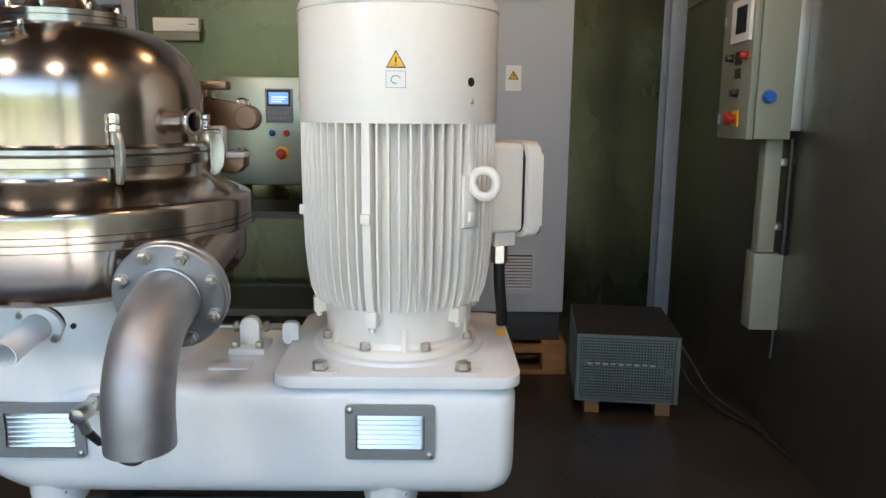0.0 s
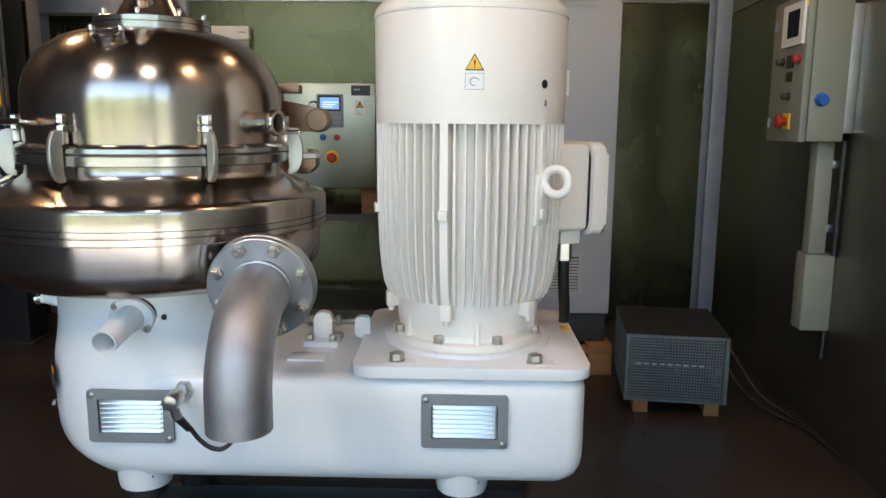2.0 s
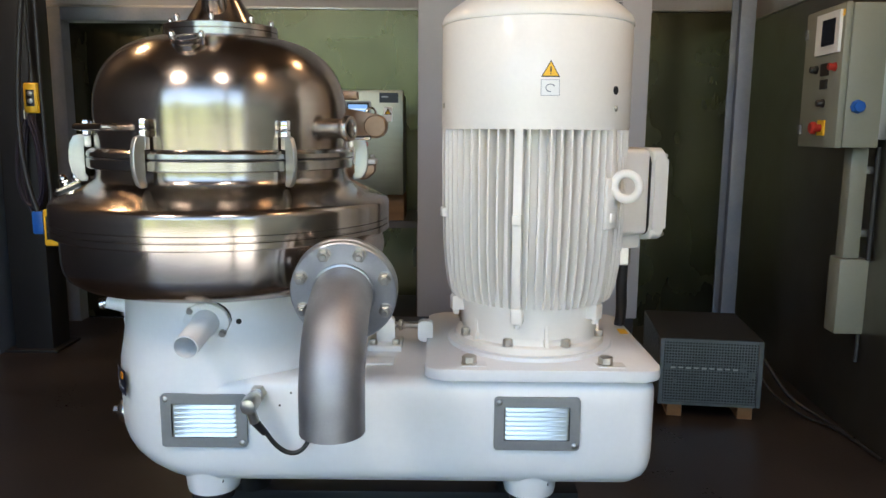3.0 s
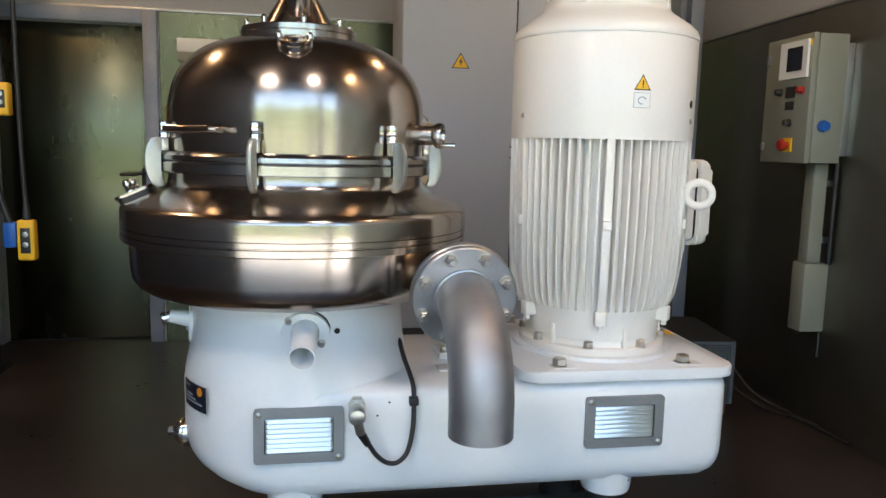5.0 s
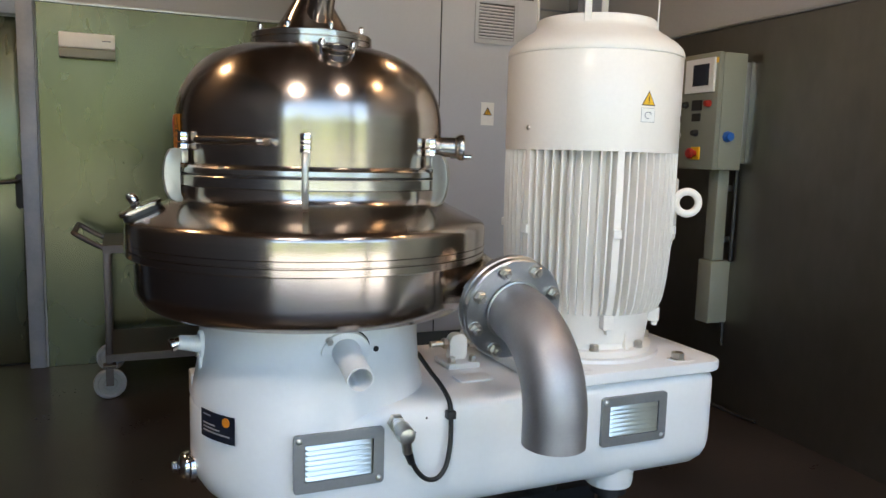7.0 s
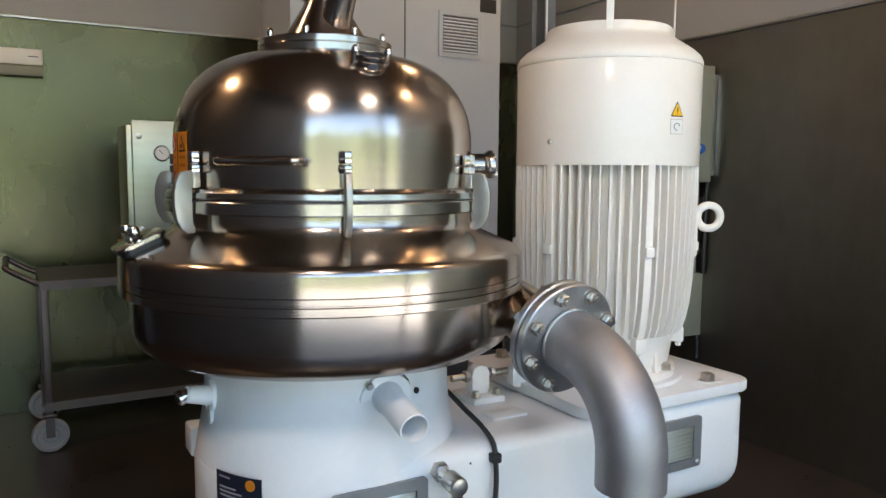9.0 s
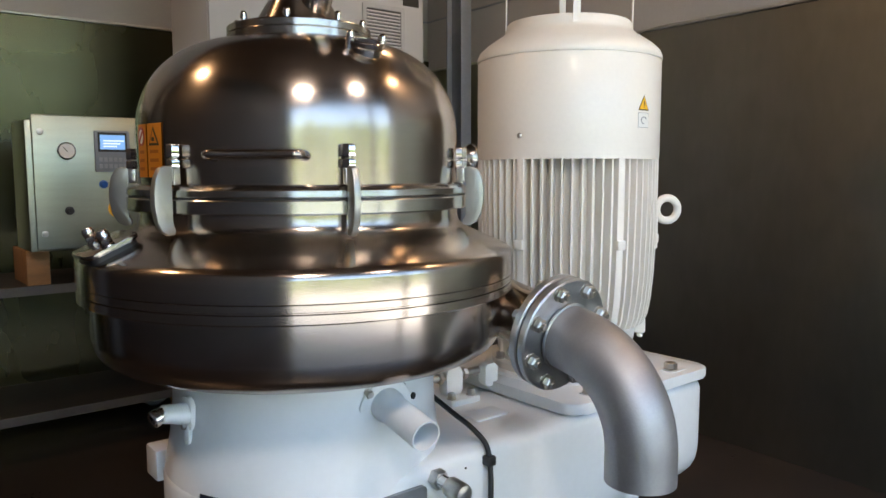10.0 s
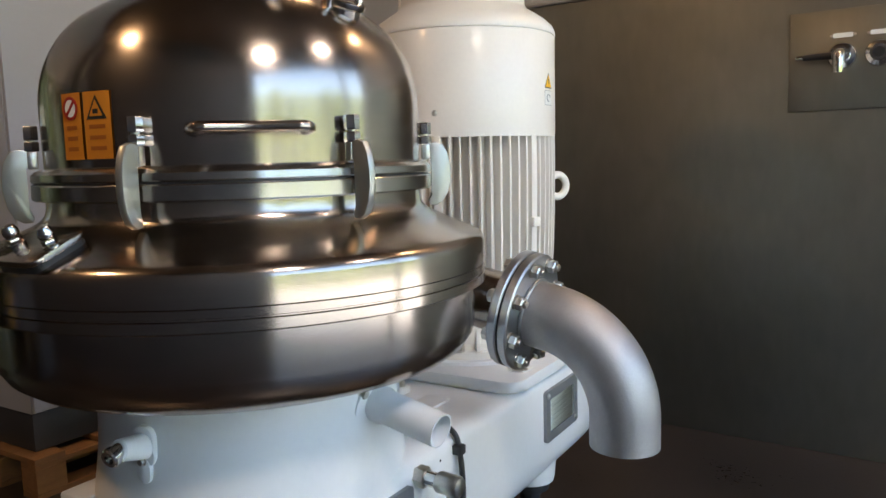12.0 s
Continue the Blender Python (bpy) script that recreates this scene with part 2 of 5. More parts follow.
M_RED = material("red_plastic", (0.34, 0.02, 0.012), 0.3, 0, 0.08, 20)
M_BLUE = material("blue_plastic", (0.01, 0.10, 0.42), 0.4, 0, 0.1, 20)
M_GREYPL = material("grey_plastic", (0.23, 0.25, 0.28), 0.45, 0, 0.06, 15)
M_WOOD = material("raw_pallet_wood", (0.27, 0.14, 0.06), 0.7, 0, 0.25, 4, 60, 0.08, 0.4, 50, stretch=(1, 8, 8), random_tint=0.3)
# one cladding steel: back colour holds dimness and mirrored green, side colour is brighter
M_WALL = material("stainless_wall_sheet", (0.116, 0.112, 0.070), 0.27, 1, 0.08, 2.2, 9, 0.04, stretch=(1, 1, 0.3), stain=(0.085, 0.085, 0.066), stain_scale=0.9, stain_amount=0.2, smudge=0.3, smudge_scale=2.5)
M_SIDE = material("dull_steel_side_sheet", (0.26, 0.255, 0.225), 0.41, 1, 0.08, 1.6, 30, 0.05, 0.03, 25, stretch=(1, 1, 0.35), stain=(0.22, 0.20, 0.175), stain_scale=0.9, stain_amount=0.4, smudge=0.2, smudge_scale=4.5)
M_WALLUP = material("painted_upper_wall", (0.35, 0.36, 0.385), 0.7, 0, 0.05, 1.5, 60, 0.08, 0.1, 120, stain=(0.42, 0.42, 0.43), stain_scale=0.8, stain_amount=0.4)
M_DOOR = material("stainless_door_sheet", (0.138, 0.138, 0.088), 0.27, 1, 0.08, 2.0, 9, 0.04, stretch=(1, 1, 0.3), stain=(0.12, 0.12, 0.085), stain_scale=1.1, stain_amount=0.2)
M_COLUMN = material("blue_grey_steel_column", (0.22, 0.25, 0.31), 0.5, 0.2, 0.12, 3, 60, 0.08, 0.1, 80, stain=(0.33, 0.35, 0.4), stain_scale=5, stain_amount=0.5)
# the column's blue-grey again, with the dark corner's shade put into the colour
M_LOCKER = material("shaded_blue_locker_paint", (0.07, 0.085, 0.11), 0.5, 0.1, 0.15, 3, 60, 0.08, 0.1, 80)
# unseen wall; its near-black colour stands for room shade mirrored in the bowl
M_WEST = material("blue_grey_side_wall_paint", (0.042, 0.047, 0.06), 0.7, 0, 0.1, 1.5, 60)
M_DARKCOL = material("dark_painted_steel", (0.014, 0.015, 0.018), 0.5, 0.2, 0.2, 4, 60)
M_FLOOR = material("dark_floor_coating", (0.022, 0.018, 0.0165), 0.32, 0, 0.5, 2.6, 55, 0.15, 0.2, 90, stain=(0.046, 0.036, 0.032), stain_scale=1.4, stain_amount=0.6)
# unseen ceiling; the warm dark tone mirrored in the hood is its colour
M_CEIL = material("brown_timber_ceiling", (0.075, 0.042, 0.026), 0.8, 0, 0.1, 1.5, 40)
M_CABINET = material("grey_cabinet_paint", (0.43, 0.45, 0.50), 0.5, 0, 0.03, 2, 80, 0.06, 0.1, 150, stain=(0.42, 0.43, 0.46), stain_scale=1.2, stain_amount=0.4)
M_PLINTH = material("dark_grey_plinth", (0.045, 0.047, 0.055), 0.5, 0, 0.1, 6)
M_BOX = material("stainless_control_box", (0.36, 0.37, 0.29), 0.36, 1, 0.08, 5, 60, 0.06, 0.08, 12, stretch=(1, 1, 8))
M_WBOX = material("light_grey_box_paint", (0.23, 0.235, 0.19), 0.42, 0, 0.04, 5, 80, 0.06, 0.1, 150)
M_CART = material("scuffed_stainless_cart", (0.13, 0.115, 0.115), 0.5, 1, 0.15, 6, 60, 0.1, 0.1, 30)
M_HEAT = material("galvanised_grille", (0.17, 0.19, 0.205), 0.45, 0.8, 0.2, 8, 60, 0.1, 0.1, 80, random_tint=0.25)
M_HEATIN = material("dark_heater_inside", (0.02, 0.024, 0.028), 0.6, 0.3, 0.3, 10)
M_SCREEN = glowing("lit_screen", (0.22, 0.45, 0.85), 0.11)
M_SCREENBAR = glowing("lit_screen_bar", (0.75, 0.85, 0.95), 0.14)
M_GLASSD = material("dark_display_glass", (0.02, 0.025, 0.04), 0.12, 0, 0.1, 10)
M_CREAM = material("cast_stainless_clamp", (0.38, 0.38, 0.345), 0.38, 0.85, 0.06, 12, 90)
M_GRASS = material("mown_grass", (0.10, 0.15, 0.035), 0.9, 0, 0.35, 0.6, 8)
M_PAVE = material("concrete_yard", (0.55, 0.55, 0.53), 0.85, 0, 0.15, 0.8, 30, 0.05, 0.2, 60)
M_TREES = material("far_tree_foliage", (0.15, 0.185, 0.045), 0.9, 0, 0.55, 0.5, 5)
M_LAMP = glowing("warm_lamp_glass", (1.0, 0.60, 0.30), 2.5)

# ---- setting ----
XW, XL, YB, YF, ZT = 1.42, -3.55, 4.68, -1.35, 4.2
SHEET = 2.02
G0, G1, GZ = -3.40, 1.25, 2.95    # gate opening in the front wall


def structure(name, bm, mat, label, category):
    return solo(name, bm, mat, label, category, kind="structure")


structure("floor", box(XL - 0.2, XW + 0.2, YF - 0.2, YB + 0.2, -0.2, 0), M_FLOOR, "dark brown coated concrete floor, worn and slightly glossy", "floor")
structure("ceiling", box(XL - 0.2, XW + 0.2, YF - 0.2, YB + 0.2, ZT, ZT + 0.2), M_CEIL, "unseen ceiling over the machine room, browned for the hood's reflection", "ceiling")
D0, D1, DZ = -2.81, -1.875, 1.985   # door opening in the back wall
w = box(XL, D0, YB, YB + 0.2, 0, ZT)
w = box(D1, 1.60, YB, YB + 0.2, 0, ZT, bm=w)
w = box(D0, D1, YB, YB + 0.2, DZ, ZT, bm=w)
structure("wall_north", w, M_WALLUP, "pale painted upper back wall above steel cladding", "wall")
# the side wall and all that hangs on it stand a little askew of the machine
EAST = Matrix.Translation((1.43, 2.9, 0)) @ pose(0, 0, 0, 0, 0, -3.15) @ Matrix.Translation((-XW, -2.9, 0))
structure("wall_east", box(XW, XW + 0.2, YF - 0.2, YB + 0.2, 0, ZT), M_WALLUP, "pale painted upper side wall above steel cladding", "wall")
structure("wall_west", box(XL - 0.2, XL, YF - 0.2, YB + 0.2, 0, ZT), M_WEST, "added unseen side wall, darkened for the bowl's reflection", "wall")
w = box(XL, G0, YF - 0.2, YF, 0, ZT)
w = box(G1, XW, YF - 0.2, YF, 0, ZT, bm=w)
w = box(G0, G1, YF - 0.2, YF, GZ, ZT, bm=w)
structure("wall_south", w, M_DARKCOL, "dark wall round the wide open gate", "wall")
gp = thing("gate_post", "dark steel post dividing the wide gate opening", "post", (0.16, YF - 0.1, 0), kind="structure")
part("shaft", box(0.10, 0.22, YF - 0.16, YF - 0.04, 0, GZ, 0.006), M_DARKCOL, gp)
part("foot_plate", box(0.06, 0.26, YF - 0.19, YF - 0.01, 0, 0.012, 0.002), M_DARKCOL, gp)
structure("ground", box(-60, 60, -80, 30, -0.35, -0.205), M_GRASS, "mown grass outside the gate", "ground")
structure("pavement", box(-9, 7, -11.5, YF - 0.2, -0.205, -0.02), M_PAVE, "pale concrete yard in front of the gate", "pavement")

# cladding sheets on the walls, each a panel with a thin joint
def cladding(wall, spans, axis, z0, z1):
    for a, b in spans:
        if axis == "y":
            m = box(a + 0.0015, b - 0.0015, YB - 0.012, YB, z0, z1, 0.002, 1)
        else:
            m = box(XW - 0.012, XW, a + 0.0015, b - 0.0015, z0, z1, 0.002, 1)
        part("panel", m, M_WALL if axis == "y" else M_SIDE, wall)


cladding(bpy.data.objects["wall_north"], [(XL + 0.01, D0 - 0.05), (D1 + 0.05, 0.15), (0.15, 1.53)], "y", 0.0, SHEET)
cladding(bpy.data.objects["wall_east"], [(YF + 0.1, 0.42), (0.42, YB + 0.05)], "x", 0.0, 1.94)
for wall, axis in (("wall_north", "y"), ("wall_east", "x")):
    z = 1.94 if axis == "x" else SHEET
    if axis == "y":
        bm = box(XL + 0.01, 1.52, YB - 0.018, YB, z + 0.001, z + 0.016, 0.003)
    else:
        bm = box(XW - 0.018, XW, YF + 0.1, YB + 0.02, z + 0.001, z + 0.016, 0.003)
    part("edge_strip", bm, M_FLANGE, bpy.data.objects[wall])
    for zz in (2.28, 2.62, 3.3):
        if axis == "y":
            bm = box(XL + 0.01, 1.52, YB - 0.006, YB, zz, zz + 0.012, 0.002)
        else:
            bm = box(XW - 0.006, XW, YF + 0.1, YB + 0.02, zz, zz + 0.012, 0.002)
        part("panel_joint", bm, M_COLUMN, bpy.data.objects[wall])

bpy.data.objects["wall_east"].matrix_basis = EAST

# far wood: one uneven screen of foliage beyond the grass
random.seed(4)
b = bmesh.new()
for i in range(700):
    x, h = random.uniform(-45, 40), random.random()
    s = random.uniform(0.5, 1.3)
    z = 0.2 + 4.3 * h * (0.75 + 0.25 * math.sin(x * 0.6))
    mt = Matrix.Translation((x, -15 + random.uniform(-2.0, 1.5) + h * -1.5, z)) @ Matrix.Diagonal((s, s * 0.8, s * 0.75, 1))
    bmesh.ops.create_icosphere(b, subdivisions=1, radius=1, matrix=mt)
for v in b.verts:
    v.co += Vector((random.uniform(-0.25, 0.25), random.uniform(-0.25, 0.25), random.uniform(-0.22, 0.22)))
tagged(solo("far_wood", b, M_TREES, "green wood edge beyond the yard", "trees", kind="stuff", sharp=10))
structure("backdrop", box(-60, 60, -22, -21.5, -0.3, 4.6), M_TREES, "dense green wood in the distance", "backdrop")


def ceiling_lamp(x, y, z, r, watts, color):
    t = thing("ceiling_lamp", "round high-bay lamp hanging from the ceiling", "lamp", (x, y, z), group="ceiling lamps")
    part("shade", lathe([(0.03, z + 0.24), (0.06, z + 0.24), (r * 0.5, z + 0.16), (r, z), (r - 0.005, z), (r * 0.48, z + 0.155), (0.03, z + 0.2)], x, y, 40), M_DARKCOL, t)
    part("glass", lathe([(0, z + 0.012), (r - 0.01, z + 0.012), (r - 0.01, z + 0.02), (0, z + 0.02)], x, y, 32), M_LAMP, t, "glowing lamp glass")
    part("rod", rod((x, y, z + 0.22), (x, y, ZT), 0.012), M_DARKCOL, t)
    l = new("lamp_light", bpy.data.lights.new("lamp_light", "AREA"))
    l.data.shape, l.data.size, l.data.energy, l.data.color = "DISK", 2 * r - 0.02, watts, color
    l.location = (x, y, z - 0.005)


for x, y, r, watts, color in LAMPS:
    ceiling_lamp(x, y, 3.45, r, watts, color)

# ---- the centrifuge: base, bowl, motor, outlet ----
TX, TY = -0.963, 1.937      # bowl axis
MX, MY = -0.093, 1.945      # motor axis
sep = thing("centrifugal_separator", "large white centrifugal separator with a stainless bowl and upright motor", "separator", (-0.53, 1.94, 0))


def on_bowl(r, deg, z):
    return Vector((TX + r * math.cos(radians(deg)), TY + r * math.sin(radians(deg)), z))


def on_motor(r, deg, z):
    return Vector((MX + r * math.cos(radians(deg)), MY + r * math.sin(radians(deg)), z))


def base_outline(of, ol, orr, n=28):
    """Plan of the casting: a half oval under the bowl and a rounded right end, drawn in by the three margins."""
    pts = [(TX + (0.312 - ol) * math.cos(a), 1.94 + (0.287 - of) * math.sin(a)) for a in [radians(90 + 180 * i / n) for i in range(n + 1)]]
    x1, r = 0.212 - orr, 0.05
    y0, y1 = 1.94 - 0.287 + of, 1.94 + 0.287 - of
    k = 10
    for i in range(1, k):
        pts.append((TX + (x1 - r - TX) * i / k, y0))
    for i in range(7):
        a = radians(-90 + 90 * i / 6)
        pts.append((x1 - r + r * math.cos(a), y0 + r + r * math.sin(a)))
    for i in range(7):
        a = radians(90 * i / 6)
        pts.append((x1 - r + r * math.cos(a), y1 - r + r * math.sin(a)))
    for i in range(1, k):
        pts.append((x1 - r + (TX - x1 + r) * i / k, y1))
    return pts


b = bmesh.new()
rings = []
for of, ol, orr, z in ((0.05, 0.05, 0.05, 0.6485), (0.03, 0.03, 0.03, 0.6475), (0.012, 0.012, 0.012, 0.6415), (0.003, 0.003, 0.003, 0.632), (0, 0, 0, 0.62), (0, 0, 0, 0.56),
                       (0, 0, 0, 0.50), (0, 0.003, 0, 0.46), (0.001, 0.012, 0.001, 0.43), (0.004, 0.028, 0.005, 0.405), (0.012, 0.056, 0.014, 0.382),
                       (0.026, 0.093, 0.034, 0.363), (0.05, 0.138, 0.06, 0.352), (0.09, 0.19, 0.10, 0.348)):
    rings.append([b.verts.new((x, y, z)) for x, y in base_outline(of, ol, orr)])
for p, q in zip(rings, rings[1:]):
    for i in range(len(p)):
        b.faces.new((p[i], p[(i + 1) % len(p)], q[(i + 1) % len(p)], q[i]))
b.faces.new(rings[0])
b.faces.new(rings[-1][::-1])
base = part("base_casting", b, M_PAINT, sep, "glossy white cast machine base", 50)
# collar under the bowl, flaring into the base
sq = lambda z: 1.0 - 0.075 * min(1, max(0, (0.80 - z) / 0.15))
part("collar", lathe([(0.20, 0.872), (0.284, 0.872), (0.285, 0.82), (0.287, 0.775), (0.291, 0.735), (0.297, 0.70), (0.303, 0.672), (0.308, 0.645), (0.310, 0.60)], TX, TY, 128, squash=sq), M_PAINT, base)
foot = part("foot", lathe([(0.082, 0.40), (0.078, 0.385), (0.075, 0.366), (0.073, 0.35), (0.071, 0.325), (0.068, 0.312), (0.055, 0.308), (0, 0.308)], -0.972, 1.745, 48), M_PAINT, base)
mount = part("rubber_mount", lathe([(0, 0.31), (0.055, 0.31), (0.055, 0.285), (0.03, 0.28), (0.03, 0.20), (0.062, 0.195), (0.062, 0.122), (0, 0.122)], -0.972, 1.745, 40), M_BLACK, base, "dark rubber mount")
for dx, dy in ((0.868, 0), (0, 0.39), (0.868, 0.39)):
    twin(foot, Matrix.Translation((dx, dy, 0)))
    twin(mount, Matrix.Translation((dx, dy, 0)))
for x in (-0.972, -0.104):
    part("foot_hole", rod((x + 0.04, 1.6848, 0.352), (x + 0.041, 1.72, 0.352), 0.0045), M_DARK, base)
# skid of dark beams under the mounts
for y in (1.745, 2.135):
    part("skid_beam", box(-1.16, 0.10, y - 0.05, y + 0.05, 0.0, 0.123, 0.006), M_DARKCOL, sep, "dark steel skid beam")

# motor plate
pl = part("motor_plate", prism(rounded(-0.392, 0.222, 1.642, 2.25, 0.05), 0.030, m=Matrix.Translation((0, 0, 0.6515)), bev=0.005), M_PAINT, sep)
part("pad_ring", lathe([(0, 0.681), (0.238, 0.681), (0.235, 0.690), (0.16, 0.691), (0, 0.691)], MX, MY, 72), M_PAINT, pl)
for x in (-0.276, 0.079):
    for y in (1.690, 2.20):
        part("slot_plate", prism(rounded(x - 0.022, x + 0.05 if x > 0 else x + 0.045, y - 0.022, y + 0.022, 0.006), 0.003, m=Matrix.Translation((0, 0, 0.681))), M_PAINT, pl)
        part("plate_bolt", hexbolt(None, (x, y, 0.684), (0, 0, 1), 0.034, 0.020), M_BOLT, pl, "large zinc hexagon bolt")
part("yellow_tag", prism(rounded(0.190, 0.214, 2.00, 2.055, 0.002), 0.0012, m=Matrix.Translation((0, 0, 0.6817))), M_YELLOW, pl, "small yellow tag")
lug = part("push_lug", prism(rounded(-0.022, 0.022, 0, 0.062, 0.012), 0.03, m=Matrix.Translation((-0.397, 1.965, 0.670)) @ pose(0, 0, 0, 90, 0, 0), bev=0.004), M_PAINT, pl)
# belt tensioner bracket
tb = part("tension_bracket", prism(rounded(-0.027, 0.027, 0, 0.085, 0.02), 0.034, m=Matrix.Translation((-0.515, 1.985, 0.655)) @ pose(0, 0, 0, 90, 0, 0), bev=0.004), M_PAINT, sep)
part("bracket_foot", box(-0.565, -0.465, 1.905, 2.02, 0.646, 0.664, 0.004), M_PAINT, tb)
part("tension_screw", rod((-0.60, 1.967, 0.712), (-0.40, 1.967, 0.712), 0.009), M_BOLT, tb, "threaded steel screw")
bm = None
for i in range(40):
    bm = lathe([(0.0085, 0), (0.0105, 0.0012), (0.0085, 0.0024)], seg=14, bm=bm, m=along((-0.485 + i * 0.0024, 1.967, 0.712), (0, 1.967, 0.712)))
part("thread", bm, M_BOLT, tb)
bm = hexbolt(None, (-0.545, 1.967, 0.712), (-1, 0, 0), 0.03, 0.014, washer=False)
part("lock_nut", bm, M_BOLT, tb)
bm = hexbolt(None, (-0.48, 1.967, 0.712), (1, 0, 0), 0.03, 0.014, washer=False)
part("lock_nut", bm, M_BOLT, tb)
for x in (-0.548, -0.482):
    part("bracket_bolt", hexbolt(None, (x, 1.925, 0.664), (0, 0, 1), 0.02, 0.014), M_BOLT, tb)
part("cast_pad", prism(rounded(-0.585, -0.480, 1.78, 1.845, 0.006), 0.007, m=Matrix.Translation((0, 0, 0.6465)), bev=0.0025), M_PAINT, base)


def louver(x0, z0, w=0.222, h=0.142):
    """A louvred vent: grey frame, a black panel for the shade behind, bright slats, screws."""
    y = 1.6535
    m = Matrix.Translation((x0, y, z0)) @ pose(0, 0, 0, 90, 0, 0)
    f = part("louver_frame", frame_prism(0, w, 0, h, 0.010, 0.026, 0.010, m=m, inner_r=0.003), M_BEZEL, sep, "grey framed vent with bright slats")
    # flat black panel: shade behind the slats, painted instead of cut deep
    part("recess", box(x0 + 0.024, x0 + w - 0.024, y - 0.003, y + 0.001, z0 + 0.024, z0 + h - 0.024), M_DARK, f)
    n, zz0, zz1 = 7, z0 + 0.027, z0 + h - 0.027
    st = (zz1 - zz0) / n
    for i in range(n):
        za = zz0 + i * st
        prof = [(0.0, 0.0), (-0.0062, 0.0006), (-0.0072, 0.0018), (-0.0050, st * 0.5), (-0.0024, st * 0.88), (0.0, st * 0.92)]
        b = bmesh.new()
        rows = []
        for xx, inset in ((x0 + 0.028, 0.35), (x0 + 0.034, 1.0), (x0 + w - 0.034, 1.0), (x0 + w - 0.028, 0.35)):
            rows.append([b.verts.new((xx, y - 0.0035 + dy * inset, za + dz)) for dy, dz in prof])
        for p, q in zip(rows, rows[1:]):
            for k in range(len(prof) - 1):
                b.faces.new((p[k], p[k + 1], q[k + 1], q[k]))
        b.faces.new(rows[0])
        b.faces.new(rows[-1][::-1])
        part("slat", b, M_SLAT, f, sharp=25)
    for sx, sz in ((x0 + 0.013, z0 + h - 0.013), (x0 + w - 0.013, z0 + 0.013)):
        part("screw", lathe([(0, 0.006), (0.004, 0.0055), (0.0075, 0.003), (0.008, 0), (0, 0)], seg=16, m=along((sx, y - 0.0098, sz), (sx, y - 1, sz))), M_BOLT, f)


louver(-1.071, 0.466)
louver(-0.211, 0.466)

# bowl: one turned hull with bands, grooves, cone and neck
hull = [(0.0, 0.866), (0.345, 0.866), (0.375, 0.868), (0.402, 0.876), (0.422, 0.890), (0.433, 0.908), (0.437, 0.930), (0.438, 1.0035),
        (0.4565, 1.0045), (0.459, 1.007), (0.459, 1.022), (0.4555, 1.0235), (0.4555, 1.0255), (0.459, 1.027), (0.459, 1.0385), (0.4572, 1.0395), (0.459, 1.0405),
        (0.459, 1.078), (0.4575, 1.0865), (0.452, 1.0935), (0.443, 1.0985), (0.425, 1.1065), (0.39, 1.122), (0.365, 1.1335), (0.350, 1.143), (0.342, 1.152), (0.339, 1.163), (0.3385, 1.179)]
bowl = part("bowl_hull", lathe(hull, TX, TY, 192), M_STEEL, sep, "brushed stainless steel bowl casing", 30)
part("lower_clamp_ring", lathe([(0.33, 1.179), (0.356, 1.179), (0.359, 1.182), (0.359, 1.2035), (0.357, 1.206), (0.33, 1.206)], TX, TY, 160), M_RING, bowl)
part("gasket", lathe([(0.33, 1.2055), (0.3545, 1.2055), (0.3545, 1.2095), (0.33, 1.2095)], TX, TY, 128), M_BLACK, bowl, "thin black gasket")
part("upper_clamp_ring", lathe([(0.33, 1.209), (0.357, 1.209), (0.359, 1.2115), (0.358, 1.222), (0.352, 1.2275), (0.344, 1.231), (0.335, 1.233)], TX, TY, 160), M_RING, bowl)
dome = [(0.337, 1.225), (0.3375, 1.28), (0.338, 1.325)]
for i in range(1, 25):
    a = radians(90 * i / 24)
    dome.append((0.118 + 0.220 * math.cos(a) ** 0.86, 1.325 + 0.201 * math.sin(a) ** 0.92))
dome.append((0.10, 1.526))
hood = part("hood_dome", lathe(dome, TX, TY, 192), M_STEEL, sep, "brushed stainless steel domed hood", 50)
part("top_flange", lathe([(0.10, 1.5215), (0.149, 1.5215), (0.152, 1.524), (0.152, 1.5395), (0.1505, 1.541), (0.152, 1.5425), (0.152, 1.555), (0.149, 1.5575), (0, 1.5575)], TX, TY, 96), M_RING, hood)
for i in range(8):
    p = on_bowl(0.135, -129 + 45 * i, 1.5575)
    bm = rod(p, p + Vector((0, 0, 0.016)), 0.0045)
    bm = lathe([(0.0001, 0.006), (0.0065, 0.006), (0.0075, 0.010), (0.0068, 0.017), (0.004, 0.021), (0, 0.022)], seg=14, bm=bm, m=Matrix.Translation(p))
    part("cap_nut", bm, M_CHROME, hood)
# feed head over the flange: cone with two leaning pipes
part("feed_cone", lathe([(0.0, 1.5575), (0.100, 1.5575), (0.098, 1.562), (0.050, 1.640), (0.046, 1.66), (0.046, 1.72), (0, 1.72)], TX, TY, 64), M_STEEL, hood, "stainless feed cone")
part("feed_pipe", rod((TX + 0.002, TY - 0.040, 1.556), (TX + 0.012, TY - 0.205, 1.90), 0.033, 40), M_STEEL, hood)
part("pipe_weld", lathe([(0.034, 0.0), (0.039, 0.002), (0.039, 0.006), (0.033, 0.009)], seg=40, m=along((TX + 0.0026, TY - 0.050, 1.577), (TX + 0.012, TY - 0.205, 1.90))), M_RING, hood)
